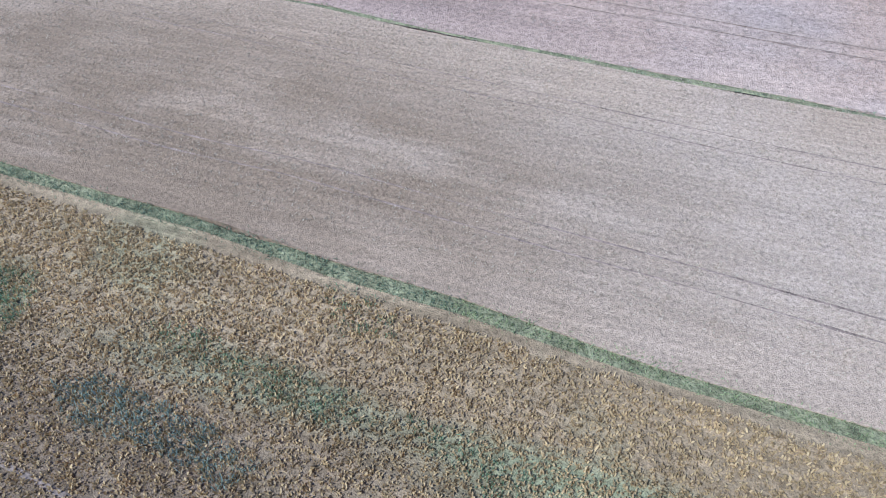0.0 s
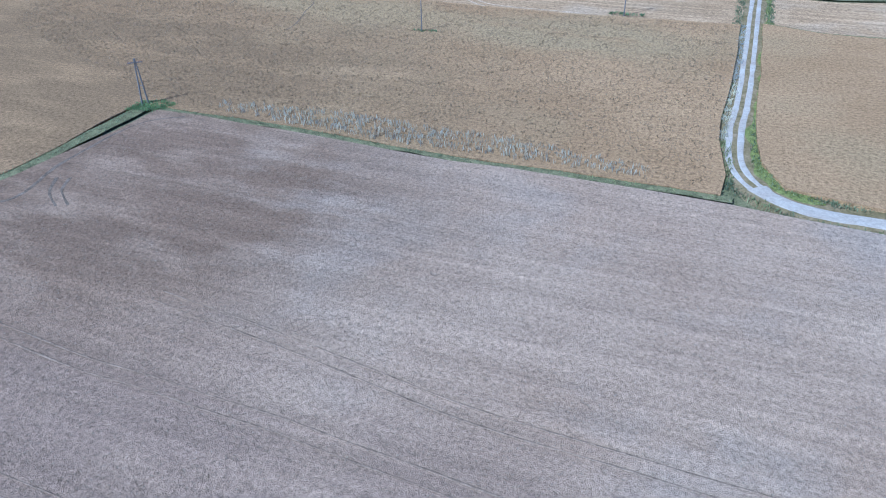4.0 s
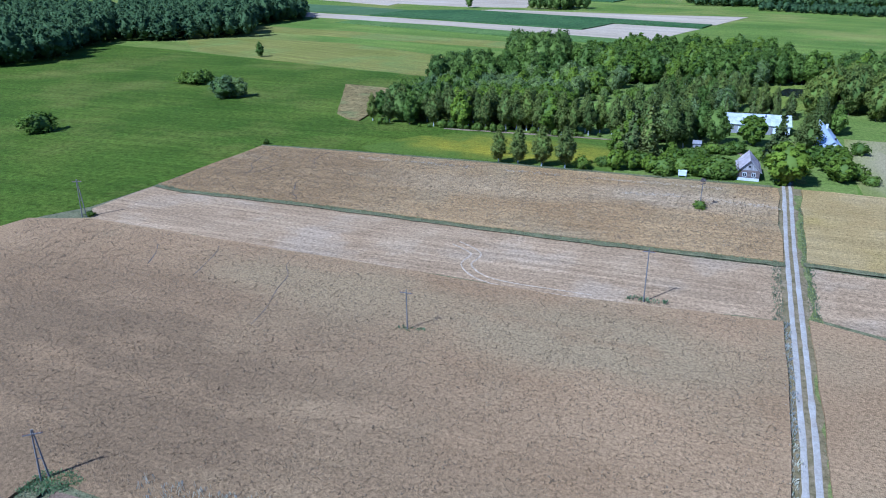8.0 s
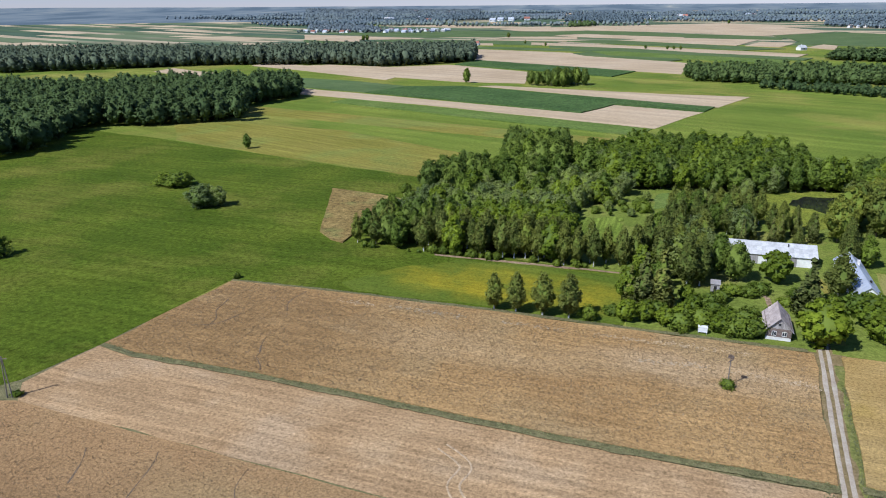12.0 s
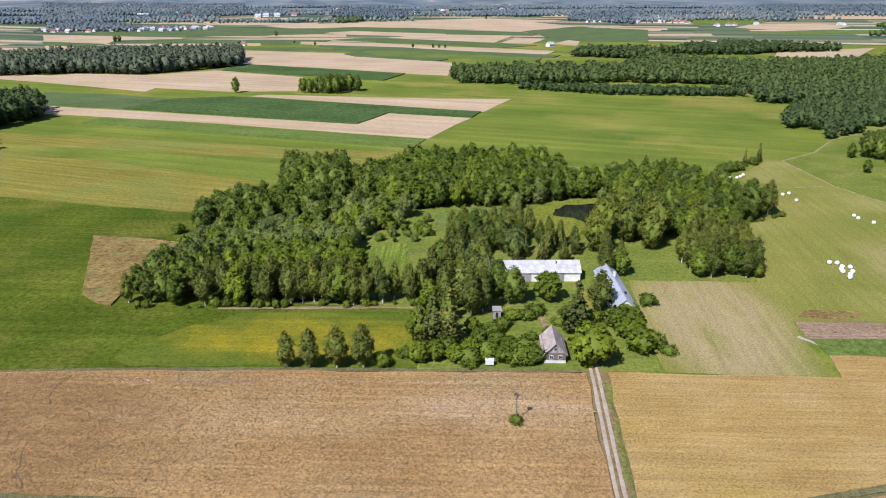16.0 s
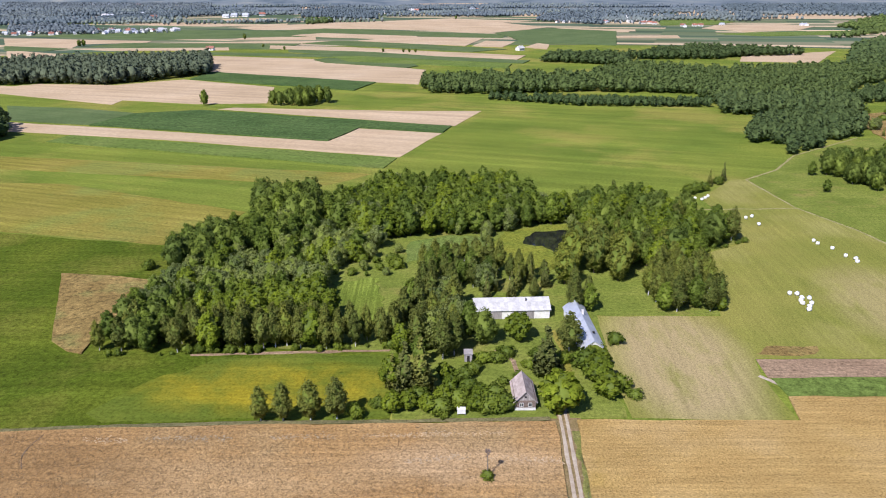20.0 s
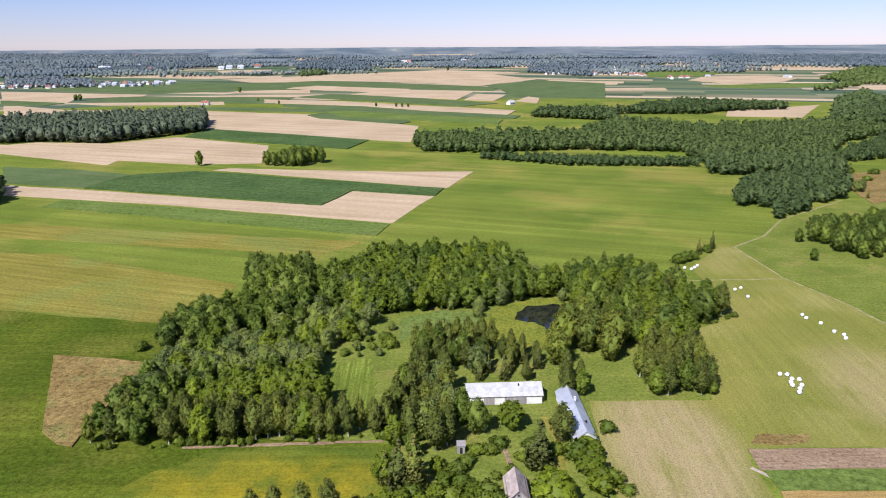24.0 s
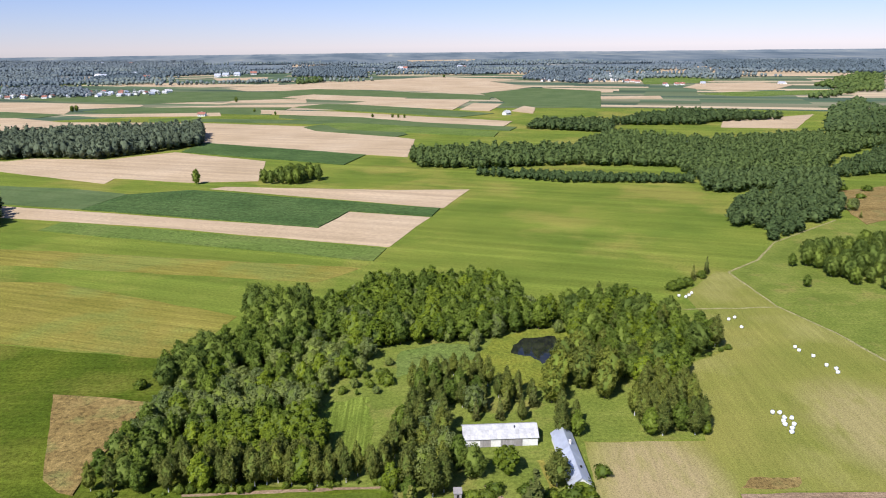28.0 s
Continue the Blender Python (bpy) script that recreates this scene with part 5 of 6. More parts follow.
for x0, x1 in ((4.8, 8.0), (11.0, 17.6)):
    leaf = part("barn_door", joined("barn_door", GREY_WOOD, box(x0, x1, -4.27, -4.22, 0.1, 2.45)), barn, "grey weathered board door")
    k = int((x1 - x0) / 0.55)
    for i in range(k):
        part("board", joined("board", GREY_WOOD, box(x0 + (x1 - x0) * i / k + 0.015, x0 + (x1 - x0) * (i + 1) / k - 0.015, -4.31, -4.275, 0.12, 2.42)), leaf)
    part("door_rail", joined("door_rail", GREY_WOOD, box(x0 - 0.3, x1 + 0.3, -4.36, -4.28, 2.45, 2.6)), barn)
part("vent_pipe", joined("vent_pipe", DARK, rod((15.5, -1.2, 4.3), (15.5, -1.2, 5.3), 0.14, 0.14), rod((15.5, -1.2, 5.3), (15.5, -1.2, 5.45), 0.24, 0.06)), barn)

cow, L = building("cowshed", 106.8, 269.6, 99, 243.9, 2.9, 2.5, 4.9, WHITE, TIN, 12, 1, "long narrow white cowshed with a pale tin roof")
part("gable_window", joined("gable_window", PANE, box(L + 0.01, L + 0.04, -0.45, 0.45, 2.7, 3.3)), cow)
part("window_frame", joined("window_frame", WHITE, box(L + 0.03, L + 0.07, -0.55, -0.45, 2.6, 3.4), box(L + 0.03, L + 0.07, 0.45, 0.55, 2.6, 3.4), box(L + 0.03, L + 0.07, -0.55, 0.55, 3.3, 3.42), box(L + 0.03, L + 0.07, -0.03, 0.03, 2.7, 3.3)), cow)
part("roof_hatch", joined("roof_hatch", DARK, box(L - 6.4, L - 5.8, 1.0, 1.5, 4.0, 4.5)), cow)
part("chimney", joined("chimney", STONE, box(9.0, 9.6, 0.3, 0.9, 4.2, 5.7), box(8.95, 9.65, 0.25, 0.95, 5.62, 5.74)), cow)
for i in range(5):
    part("window", joined("window", PANE, box(3 + 4.6 * i, 4.1 + 4.6 * i, 2.91, 2.94, 1.2, 1.9)), cow)

cot, L = building("cottage", 71.2, 226.35, 73.95, 234.75, 2.32, 2.6, 5.0, LOG, OLD_SHINGLE, 9, 5, "old log cottage with a weathered shingle roof and pale base", 0.5)
part("foundation", joined("foundation", STONE, box(-0.12, L + 0.12, -2.44, 2.44, -0.2, 0.75)), cot, "limewashed stone base")
for i in range(9):
    z = 0.78 + 0.21 * i
    part("log", joined("log", LOG, rod((-0.03, -2.5, z + 0.1), (-0.03, 2.5, z + 0.1), 0.115, 0.115, 8)), cot)
    for s in (-1, 1):
        part("log", joined("log", LOG, rod((-0.25, s * 2.33, z + 0.2), (L + 0.25, s * 2.33, z + 0.2), 0.115, 0.115, 8)), cot)
for i in range(14):
    y0 = -2.3 + 4.6 * i / 14
    y1 = y0 + 4.6 / 14 - 0.02
    z1 = 5.0 - 2.4 * max(abs(y0), abs(y1)) / 2.32
    if z1 > 2.75:
        part("gable_board", joined("gable_board", GREY_WOOD, box(-0.1, -0.05, y0, y1, 2.66, z1)), cot)
for y in (-1.1, 0.9):
    w = part("window", joined("window", PANE, box(-0.19, -0.16, y - 0.38, y + 0.38, 1.15, 2.0)), cot)
    part("window_frame", joined("window_frame", WHITE, box(-0.22, -0.15, y - 0.46, y - 0.38, 1.07, 2.08), box(-0.22, -0.15, y + 0.38, y + 0.46, 1.07, 2.08), box(-0.22, -0.15, y - 0.46, y + 0.46, 2.0, 2.08), box(-0.22, -0.15, y - 0.46, y + 0.46, 1.07, 1.15), box(-0.2, -0.165, y - 0.03, y + 0.03, 1.15, 2.0)), w)
w = part("attic_window", joined("attic_window", PANE, box(-0.14, -0.11, -0.25, 0.25, 3.3, 3.8)), cot)
for s in (-1, 1):
    part("verge_board", joined("verge_board", GREY_WOOD, rod((-0.53, 0, 5.1), (-0.53, s * 2.85, 2.13), 0.08, 0.08, 5)), cot)

hut = new("outhouse")
hut.matrix_basis = pose(66.9, 253, 0, 0, 0, -18)
part("wall", joined("wall", GREY_WOOD, box(-1.0, 1.0, -0.9, 0.9, -0.05, 2.4)), hut)
for i in range(7):
    part("board", joined("board", GREY_WOOD, box(-1 + i * 0.2857, -0.73 + i * 0.2857, -0.95, -0.91, 0, 2.4)), hut)
part("roof", joined("roof", GREY_WOOD, ([(-1.2, -1.2, 2.35), (1.2, -1.2, 2.35), (1.2, 1.2, 2.75), (-1.2, 1.2, 2.75), (-1.2, -1.2, 2.43), (1.2, -1.2, 2.43), (1.2, 1.2, 2.83), (-1.2, 1.2, 2.83)], [(3, 2, 1, 0), (4, 5, 6, 7), (0, 1, 5, 4), (1, 2, 6, 5), (2, 3, 7, 6), (3, 0, 4, 7)])), hut)
part("door", joined("door", DARK, box(-0.35, 0.35, -0.99, -0.955, 0.05, 1.9)), hut)
tagged(hut, "small grey board outhouse under the trees", "shed")

cabin = new("white_trailer")
cabin.matrix_basis = pose(56.6, 229.6, 0, 0, 0, -18)
part("box_body", joined("box_body", WHITE, box(-0.95, 0.95, -0.6, 0.6, 0.45, 1.5)), cabin)
part("lid", joined("lid", WHITE, box(-1.0, 1.0, -0.65, 0.65, 1.5, 1.58)), cabin)
for x in (-0.85, 0.85):
    for y in (-0.5, 0.5):
        part("leg", joined("leg", GREY_WOOD, box(x - 0.05, x + 0.05, y - 0.05, y + 0.05, -0.05, 0.45)), cabin)
tagged(cabin, "small white box on legs by the hedge", "box")

stack = new("firewood_stack")
stack.matrix_basis = pose(78.5, 253.5, 0, 0, 0, 20)
for i in range(6):
    for j in range(2):
        part("log", joined("log", LOG, rod((-0.9, i * 0.25, 0.12 + 0.22 * j), (0.9, i * 0.25, 0.12 + 0.22 * j), 0.11, 0.11, 7)), stack)
tagged(stack, "low stack of firewood logs in the yard", "firewood")

# ---- poles of the power line ----
POLE_WOOD = plain("grey_pole", (0.15, 0.13, 0.105), (0.24, 0.215, 0.18), 2, stretch=(3, 3, 0.5))
CHINA = plain("insulator", (0.25, 0.12, 0.07), (0.34, 0.17, 0.1), 3, 0.25)


def pole(x, y, h, turn, twin, label):
    root = new("power_pole")
    root.matrix_basis = pose(x, y, 0, 0, 0, turn)
    legs = ((-0.45, 0, 0), (0.45, 0, 0)) if twin else ((0, 0, 0),)
    for a, b, _ in legs:
        part("post", joined("post", POLE_WOOD, rod((a, b, -0.3), (a * 0.12, 0, h), 0.115, 0.08)), root)
    if twin:
        part("brace", joined("brace", POLE_WOOD, rod((-0.3, 0, h * 0.45), (0.3, 0, h * 0.45), 0.06, 0.06, 6)), root)
    arm = part("cross_arm", joined("cross_arm", POLE_WOOD, box(-0.95, 0.95, -0.16, -0.06, h - 0.55, h - 0.43)), root)
    for k in (-0.85, -0.45, 0.45, 0.85):
        part("insulator", joined("insulator", CHINA, rod((k, -0.11, h - 0.43), (k, -0.11, h - 0.25), 0.05, 0.035, 6)), arm)
    return tagged(root, label, "pole")


pole(-40.8, 120.5, 6.7, 20, True, "grey wooden twin-legged power pole in a weedy corner")
pole(-77, 200.6, 8.4, 10, True, "grey wooden twin-legged power pole beside the stubble")
pole(-4.7, 153, 6.9, -17, False, "slender grey power pole standing in wheat")
pole(32, 162.9, 9.2, -17, False, "slender grey power pole at the stubble's edge")
nest_pole = pole(53.8, 206.3, 6.2, 40, False, "wooden power pole with a nest on top")
rng = random.Random(3)
ps = []
for i in range(70):
    a, r, z = rng.uniform(0, 6.283), rng.uniform(0.1, 0.6), rng.uniform(6.15, 6.6)
    b = a + rng.uniform(1.2, 2.2)
    ps.append(rod((r * math.cos(a), r * math.sin(a), z), (0.62 * math.cos(b), 0.62 * math.sin(b), z + rng.uniform(-0.1, 0.15)), 0.025, 0.015, 4))
part("nest", joined("nest", LOG, *ps), nest_pole, "round stork nest of dry sticks")
plant("bush", 53.6, 206.0, 2.0, "", 1.2)
plant("bush", -76, 201.2, 1.1, "", 1.6)

# ---- wrapped bales ----
FOIL = plain("white_foil", (0.76, 0.77, 0.76), (0.86, 0.86, 0.85), 2.5, 0.35, 0.0, 0.4)
bm = bmesh.new()
bmesh.ops.create_cone(bm, segments=20, radius1=0.66, radius2=0.66, depth=1.25, cap_ends=True)
bmesh.ops.bevel(bm, geom=[e for e in bm.edges if abs(e.verts[0].co.z - e.verts[1].co.z) < 0.01], offset=0.14, segments=2, affect="EDGES")
for v in bm.verts:
    v.co *= 1 + 0.03 * noise.noise(v.co * 3)
me = bpy.data.meshes.new("foil_wrap")
bm.to_mesh(me)
bm.free()
me.materials.append(FOIL)
me.shade_smooth()
bale = new("wrapped_bale")
part("foil_wrap", me, bale)
part("foil_end", joined("foil_end", FOIL, rod((0, 0, 0.60), (0, 0, 0.645), 0.42, 0.38, 14)), bale)
tagged(bale, "round hay bale wrapped in white foil", "bale", "wrapped bales on the meadow")
SPOTS = [(179, 260), (181, 259), (180, 256), (178, 254.3), (177, 252.6), (182, 255), (179.6, 251.6), (177.3, 250), (175.4, 248.3), (226, 298), (225, 295), (226, 289), (224, 281), (225, 277.5), (223, 275), (222, 331), (226, 332), (221, 322), (221, 364), (223, 361.5), (226, 363), (229, 365)]
for i, (x, y) in enumerate(SPOTS):
    m = pose(x, y, 0.72, 90 if i % 3 else 0, 0, rng.uniform(0, 180))
    if i:
        copy_thing(bale, m)
    else:
        bale.matrix_basis = m

# ---- villages far off ----
RED_ROOF = plain("red_roof_tile", (0.24, 0.10, 0.07), (0.34, 0.15, 0.10), 0.6, per_object=0.2)
VILLAGE_WEST = [(-445, 2228), (-442, 2290), (-421, 2264), (-407, 2277), (-373, 2176), (-369, 2243), (-357, 2255), (-323, 2124), (-416, 2158), (-388, 2148), (-310, 2268), (-279, 2141), (-215, 2139), (-214, 2204), (-201, 2160), (-169, 2169), (-166, 2093), (-155, 2099), (-107, 2158), (-91, 2174), (-82, 2179), (-50, 2190)]
VILLAGE_FAR = [(-315, 3045), (-296, 3011), (-196, 3136), (-143, 2898), (-473, 4079), (-430, 4064), (-396, 4083), (-262, 4044), (-128, 3831), (-92, 3842), (-60, 3807), (99, 2896), (130, 2945), (171, 2948), (235, 3004)]
VILLAGE_NORTH = [(853, 3102), (872, 3096), (711, 2973), (1114, 3075), (1121, 3024), (1099, 2263), (1086, 2197), (1115, 2221), (1146, 2233), (1194, 2282), (1167, 2193), (1295, 2386), (1329, 2413), (1052, 2147), (1285, 2182), (1219, 2053)]
VILLAGE_EAST = [(1325, 2205), (1268, 2093), (1347, 2191), (1249, 1998), (1274, 2018), (1274, 1994), (1265, 1957), (1585, 2376), (1615, 2391), (1271, 1831), (1254, 1787), (1299, 1817), (1317, 1815), (1385, 1813), (1554, 1698), (1563, 1682), (1427, 2354), (1266, 2165), (522, 1245), (19, 1460)]
ran = random.Random(21)
protos = []
for roof, lab in ((RED_ROOF, "small white village house with a red roof"), (SHEET, "small white village house with a grey roof"), (TIN, "pale village house with a tin roof")):
    root = new("village_house")
    part("wall", gable_walls(13, 4.5, 4.2, 7.6, WHITE), root)
    for s in (-1, 1):
        vs = [(-0.5, 0, 7.8), (13.5, 0, 7.8), (13.5, s * 5.1, 3.9), (-0.5, s * 5.1, 3.9)]
        vs += [(x, y, z - 0.15) for x, y, z in vs]
        part("roof", mesh("roof", vs, [(0, 1, 2, 3), (7, 6, 5, 4), (0, 4, 5, 1), (1, 5, 6, 2), (2, 6, 7, 3), (3, 7, 4, 0)], roof), root)
    part("chimney", joined("chimney", STONE, box(6, 6.8, 0.4, 1.2, 7, 8.9)), root)
    for x in (2, 5, 8, 11):
        part("window", joined("window", PANE, box(x - 0.6, x + 0.6, -4.55, -4.51, 1.2, 2.7)), root)
    protos.append(tagged(root, lab, "house", "village houses"))
WEST_GROUND = [(-460, 2110), (-60, 2070), (-40, 2220), (-440, 2310)]
NORTH_GROUND = [(1050, 2140), (1250, 1970), (1370, 2190), (1340, 2430), (1190, 2300)]
MORE = scatter(WEST_GROUND, 34, ran)[:38] + scatter(NORTH_GROUND, 36, ran)[:34]
for i, (x, y) in enumerate((*VILLAGE_WEST, *VILLAGE_FAR, *VILLAGE_NORTH, *VILLAGE_EAST, *MORE)):
    s = 1.0 if y < 2400 else 1.7
    m = pose(x, y, rolling(x, y), 0, 0, ran.choice((0, 25, -30, 60, -20))) @ Matrix.Diagonal((s, s, s, 1))
    p = protos[ran.randrange(3)] if i > 2 else protos[i]
    ob = copy_thing(p, m) if i > 2 else p
    if i <= 2:
        p.matrix_basis = m
    ob.scale = (s, s, s)
far_wood("village_trees", WEST_GROUND, 19, 9, LEAF_HAZE, 300, "trees between the village houses", "oak", 2.0, 8, 4, 1.0)
far_wood("village_trees", NORTH_GROUND, 21, 9, LEAF_HAZE, 301, "trees between the village houses", "oak", 2.0, 8, 4, 1.0)
for i, (x, y) in enumerate(((104, 1780), (-205, 1668), (-212, 1662), (850, 2500), (330, 1280), (338, 1272), (347, 1266), (300, 1300), (120, 1500), (150, 1420))):
    plant("oak", x, y, 13 if i < 4 else 7, "", 0.9, rolling(x, y))

# ---- standing crop near the start, weeds and tufts of grass ----


def tufts(name, poly, per_m2, high, wide, base, mat, seed, label, skip=lambda x, y: False, blades=3, spread=0.10, lean=0.35, cat="crop"):
    """Clumps of ears or leaves, each a fan of thin bent blades."""
    rng = np.random.default_rng(seed)
    xs, ys = np.array([p[0] for p in poly]), np.array([p[1] for p in poly])
    n = int((xs.max() - xs.min()) * (ys.max() - ys.min()) * per_m2)
    px, py = rng.uniform(xs.min(), xs.max(), n), rng.uniform(ys.min(), ys.max(), n)
    ins = np.zeros(n, bool)
    j = len(poly) - 1
    for i in range(len(poly)):
        cross = ((ys[i] > py) != (ys[j] > py)) & (px < (xs[j] - xs[i]) * (py - ys[i]) / (ys[j] - ys[i] + 1e-12) + xs[i])
        ins ^= cross
        j = i
    p = np.stack([px, py], 1)[ins]
    p = np.array([q for q in p if not skip(q[0], q[1])])
    m = len(p)
    if not m:
        return None
    p = np.repeat(p, blades, 0) + rng.normal(scale=spread, size=(m * blades, 2))
    k = len(p)
    h = high * rng.uniform(0.55, 1.25, k)
    a = rng.uniform(0, 6.283, k)
    w = wide * rng.uniform(0.6, 1.4, k)
    dx, dy = rng.normal(scale=lean, size=k) * h, rng.normal(scale=lean, size=k) * h
    z0 = np.full(k, base)
    v = np.stack([
        np.stack([p[:, 0] - np.cos(a) * w * 0.4, p[:, 1] - np.sin(a) * w * 0.4, z0], 1),
        np.stack([p[:, 0] + np.cos(a) * w * 0.4, p[:, 1] + np.sin(a) * w * 0.4, z0], 1),
        np.stack([p[:, 0] + dx * 0.6 + np.cos(a) * w * 0.6, p[:, 1] + dy * 0.6 + np.sin(a) * w * 0.6, z0 + h * 0.75], 1),
        np.stack([p[:, 0] + dx, p[:, 1] + dy, z0 + h], 1),
        np.stack([p[:, 0] + dx * 0.6 - np.cos(a) * w * 0.6, p[:, 1] + dy * 0.6 - np.sin(a) * w * 0.6, z0 + h * 0.75], 1)], 1).reshape(-1, 3)
    me = bpy.data.meshes.new(name)
    me.from_pydata(v.tolist(), [], [(5 * i, 5 * i + 1, 5 * i + 2, 5 * i + 3, 5 * i + 4) for i in range(k)])
    me.materials.append(mat)
    return tagged(part(name, me), label, cat, kind="stuff")


EARS_GOLD = leaves("golden_ears", (0.28, 0.195, 0.085), (0.43, 0.31, 0.145), 0.4)
EARS_PALE = leaves("pale_ears", (0.33, 0.235, 0.13), (0.44, 0.325, 0.19), 0.4)
EARS_RYE = leaves("rye_ears", (0.27, 0.185, 0.115), (0.38, 0.27, 0.175), 0.4)
EARS_LODGED = leaves("lodged_ears", (0.42, 0.32, 0.20), (0.52, 0.41, 0.27), 0.3)
BALK_GRASS = leaves("balk_blades", (0.165, 0.18, 0.085), (0.26, 0.275, 0.135), 0.5)
WEED = leaves("weed_leaves", (0.17, 0.215, 0.09), (0.27, 0.315, 0.14), 0.45)
NETTLE = leaves("nettle_leaves", (0.22, 0.30, 0.11), (0.32, 0.40, 0.15), 0.5)
BLUE_WEED = leaves("cornflower_leaves", (0.16, 0.185, 0.13), (0.26, 0.285, 0.20), 0.4)
DRY_WEED = leaves("dry_weed_stalks", (0.50, 0.43, 0.28), (0.64, 0.57, 0.40), 0.5)
PALE_WEED = leaves("silvery_weeds", (0.52, 0.48, 0.36), (0.66, 0.62, 0.49), 0.6)
EAR = dict(spread=0.09, lean=1.25)
FEATHER = random.Random(9)


def thinning(x, y):
    """Fewer ears towards the rim of the sown patch."""
    return FEATHER.random() > min(1.0, max(0.0, min(x + 34, 28 - x, y - 4) / 4))


tufts("wheat_ears", [(-34, 30.6), (-24, 26.7), (0, 17.4), (16, 10.9), (28, 6.0), (28, 3), (-34, 5)], 46, 0.17, 0.06, 0.41, EARS_GOLD, 1, "standing ripe wheat ears", thinning, spread=0.05, lean=0.4)
tufts("wheat_ears", [(-44, 58.5), (-28, 52.4), (-10, 45), (6, 38.5), (30, 29), (30, 9), (16.3, 14.2), (0.3, 20.9), (-23.6, 30), (-44, 38)], 10, 0.06, 0.055, 0.438, EARS_PALE, 2, "pale standing wheat ears", **EAR)
tufts("rye_ears", [(-60, 72), (-28, 55.2), (-9.6, 47.9), (6.3, 41.2), (40, 28), (62, 22), (62, 78), (42, 87), (29, 93), (1, 102.6), (-37, 117), (-47, 100)], 5, 0.06, 0.07, 0.39, EARS_RYE, 3, "standing rye with long pale ears", **EAR)
for ln in ([(-24.8, 246), (-15.9, 242.6)], [(-11.3, 241.9), (5.1, 236.5)], [(13.9, 233.9), (26.8, 229.8)], [(33, 228), (62.4, 219)], [(40, 216), (52, 214)], [(56, 212), (70, 206)]):
    (x0, y0), (x1, y1) = ln
    tufts("lodged_straw", [(x0, y0 - 0.7), (x1, y1 - 0.9), (x1 + 0.5, y1 + 0.5), ((x0 + x1) / 2, (y0 + y1) / 2 + 0.9), (x0 - 0.5, y0 + 0.4)], 6, 0.06, 0.35, 0.40, EARS_LODGED, int(x0 + 90), "pale flattened straw along the field's edge", blades=2, spread=0.35, lean=3.0)
for poly, d, h, mat in (([(-16, 14.6), (-14, 15), (-9, 12.6), (-7, 11), (-8.2, 10.2), (-11, 11.6), (-15, 13)], 16, 0.5, BLUE_WEED), ([(-22, 21), (-19, 20.5), (-18.5, 17.5), (-21, 16)], 12, 0.45, WEED),
                        ([(-13, 17.6), (-11, 17.4), (-4, 14), (-3, 12.8), (-5, 12.8), (-12, 16.4)], 9, 0.4, WEED), ([(-2, 13.2), (0, 12.6), (3, 10.6), (4, 9.0), (2, 9.2), (-1, 11.8)], 9, 0.4, WEED), ([(-6, 20), (-3, 19), (-2, 16.5), (-5, 17)], 6, 0.4, WEED)):
    tufts("field_weeds", poly, d * 2.0, h * 0.55, 0.032, 0.40, mat, int(d * 10), "green weeds overgrowing the wheat", blades=4, spread=0.12, lean=0.35, cat="weeds")
tufts("tall_weeds", [(-31, 118.8), (-13, 110.8), (1, 105.9), (10, 103.2), (21, 99.6), (24, 100.6), (10, 108), (1, 111.5), (-14, 117), (-30, 121)], 2.6, 0.6, 0.07, 0.42, DRY_WEED, 8, "tall pale silvery weeds along the balk", blades=3, spread=0.2, lean=0.15, cat="weeds")
for k, (ln, w) in enumerate(BALKS):
    for (x0, y0), (x1, y1) in zip(ln, ln[1:]):
        d = math.hypot(x1 - x0, y1 - y0)
        nx, ny = -(y1 - y0) / d * w * 0.55, (x1 - x0) / d * w * 0.55
        tufts("balk_grass", [(x0 - nx, y0 - ny), (x1 - nx, y1 - ny), (x1 + nx, y1 + ny), (x0 + nx, y0 + ny)], 32 if k == 0 else 6, 0.16, 0.03 if k < 2 else 0.07, 0.36, BALK_GRASS, 30 + k, "rough grass on the balk between crops", blades=3, spread=0.2, lean=0.7, cat="grass")
tufts("corner_weeds", [(-42.8, 118.3), (-41.5, 121.4), (-39, 122), (-36.2, 120.2), (-38, 118.2)], 12, 0.28, 0.09, 0.36, NETTLE, 50, "green nettles round the pole's foot", blades=4, spread=0.2, cat="weeds")
tufts("corner_weeds", [(29, 163.4), (31, 164), (34, 163), (37, 161.5), (33, 162.2)], 5, 0.4, 0.15, 0.3, WEED, 51, "green weeds at the pole's foot", blades=4, spread=0.2, cat="weeds")
tufts("corner_weeds", [(-7.5, 153.6), (-5, 153.8), (-2, 152.6), (-4, 152.2)], 4, 0.4, 0.15, 0.3, WEED, 52, "weeds round a pole in the wheat", blades=4, spread=0.2, cat="weeds")
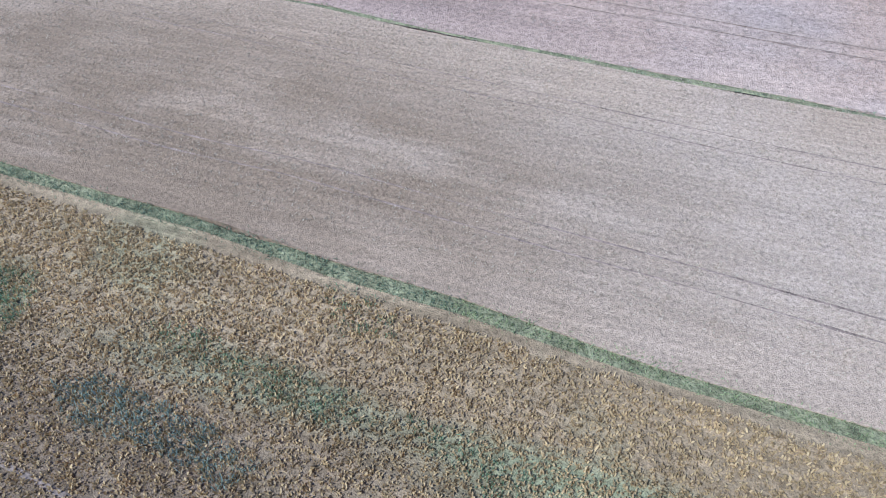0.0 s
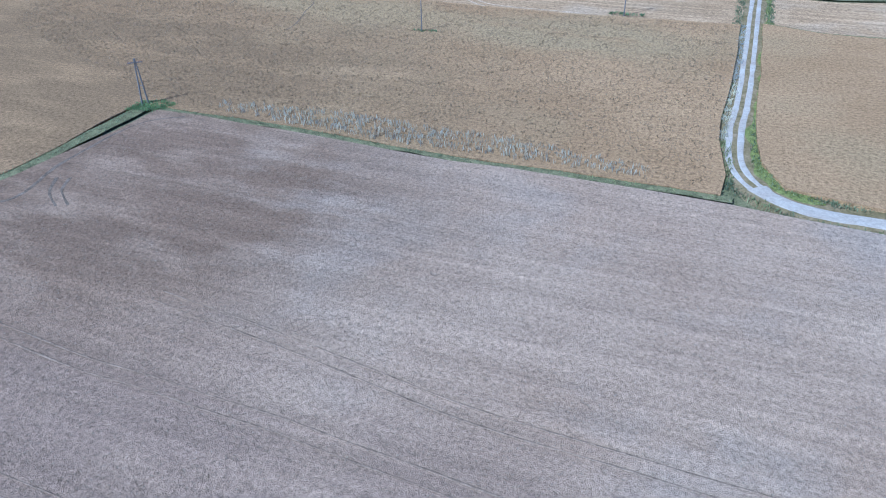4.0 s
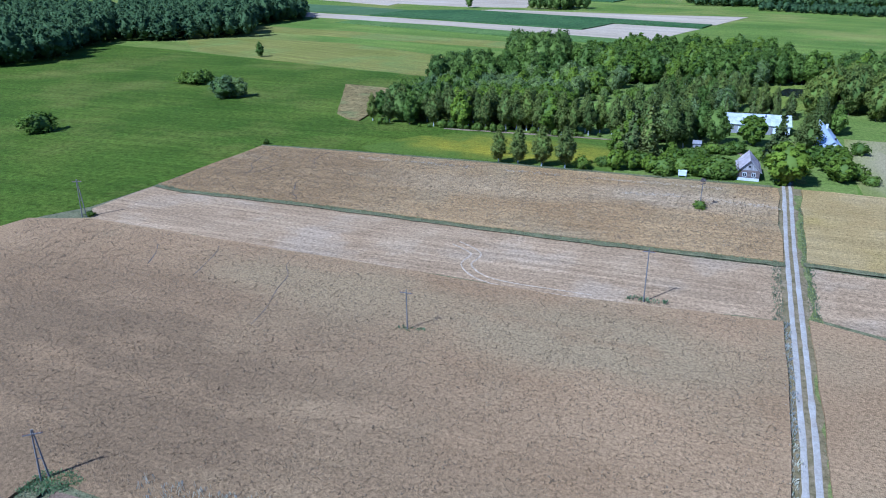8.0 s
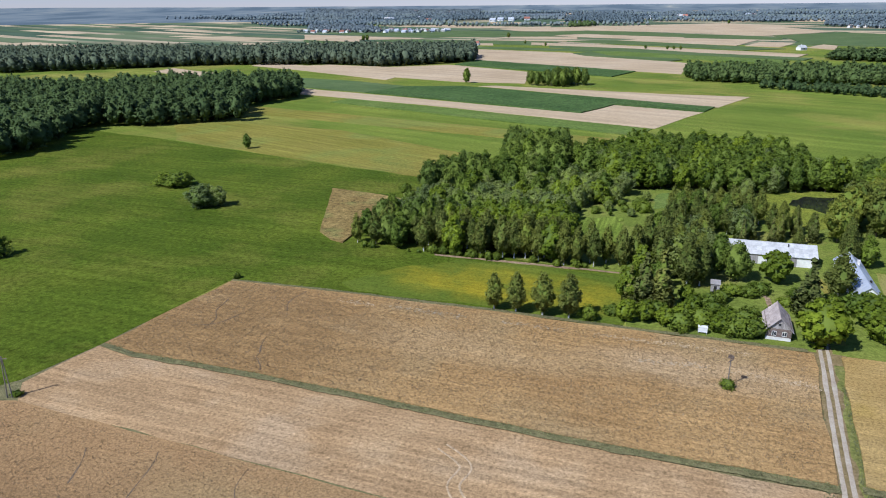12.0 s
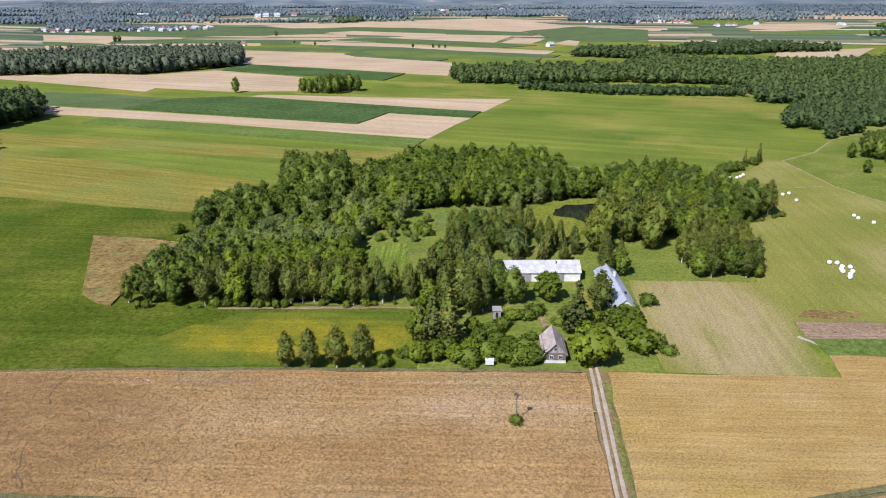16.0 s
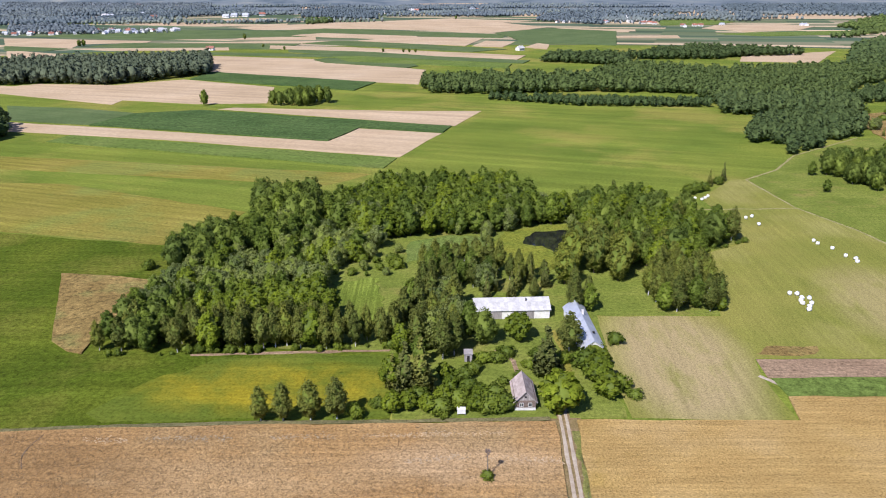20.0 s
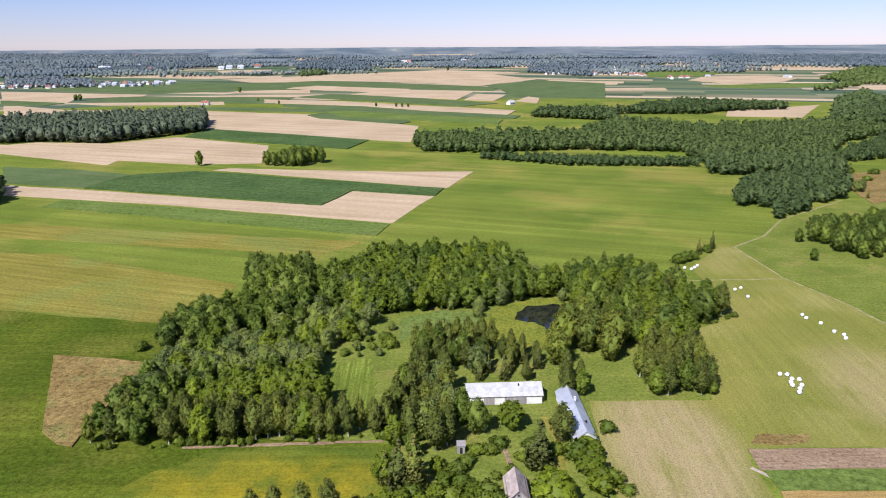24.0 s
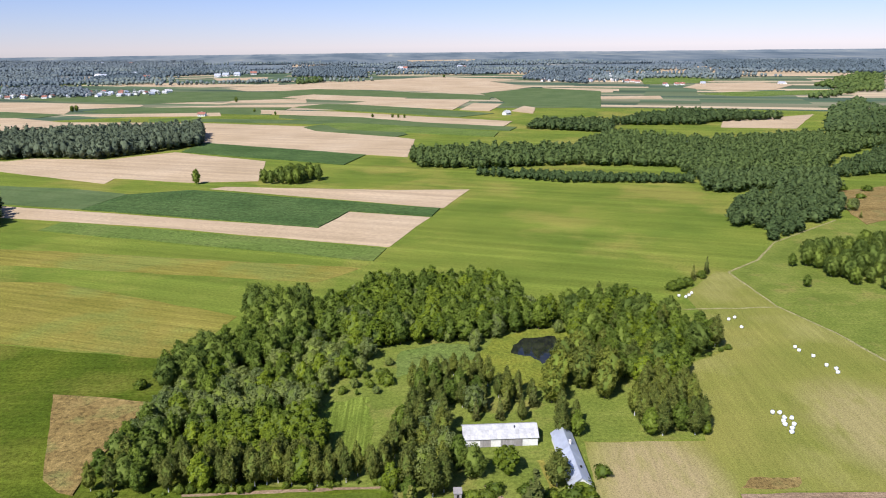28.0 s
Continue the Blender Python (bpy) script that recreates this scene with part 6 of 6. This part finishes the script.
for side in (-1, 1):
    ln = beside(LINE, side * 2.6)
    ln = [p for p in ln if 84 < p[1] < 220]
    for a, b in zip(ln[::4], ln[4::4]):
        d = math.hypot(b[0] - a[0], b[1] - a[1])
        nx, ny = -(b[1] - a[1]) / d * 0.7, (b[0] - a[0]) / d * 0.7
        tufts("verge_grass", [(a[0] - nx, a[1] - ny), (b[0] - nx, b[1] - ny), (b[0] + nx, b[1] + ny), (a[0] + nx, a[1] + ny)], 6, 0.36, 0.08, 0.03, BALK_GRASS, 60 + int(a[1]), "rough verge grass along the track", blades=3, spread=0.2, cat="grass")
# pale wisps that stand up over the rye and the brown wheat, and weeds along the crop's edge by the track
WISP = leaves("rye_wisps", (0.32, 0.222, 0.118), (0.44, 0.322, 0.182), 0.5)
DARK_WISP = leaves("brown_wisps", (0.27, 0.185, 0.10), (0.39, 0.28, 0.155), 0.5)
tufts("rye_ears", [(-68, 223), (-62, 219.3), (-34, 211), (23, 191), (59, 180), (74, 218.5), (44, 228.5), (10, 239.5), (-30, 251), (-53.5, 257.3)], 2.2, 0.2, 0.11, 0.37, WISP, 71, "pale rye ears standing unevenly", blades=3, spread=0.3, lean=0.5)
tufts("wheat_ears", [(-40, 122), (-20, 114.3), (1, 105.8), (13.3, 102), (28, 97), (33, 111), (40, 129), (50, 155), (19.8, 163), (-19, 177.6), (-75, 198), (-88, 198), (-80, 160)], 1.8, 0.18, 0.1, 0.42, DARK_WISP, 72, "brownish wheat ears standing unevenly", blades=3, spread=0.3, lean=0.55)
EDGE = [(28.6, 94.9), (31.2, 100), (33.2, 109), (40.7, 128), (51.2, 156)]
for a, b in zip(EDGE, EDGE[1:]):
    tufts("edge_weeds", [(a[0] - 0.3, a[1]), (b[0] - 0.3, b[1]), (b[0] + 0.6, b[1] - 0.3), (a[0] + 0.6, a[1] - 0.3)], 6, 0.45, 0.09, 0.03, PALE_WEED if a[1] > 105 else BALK_GRASS, 80 + int(a[1]), "dry weeds along the wheat beside the track", blades=3, spread=0.25, lean=0.3, cat="weeds")
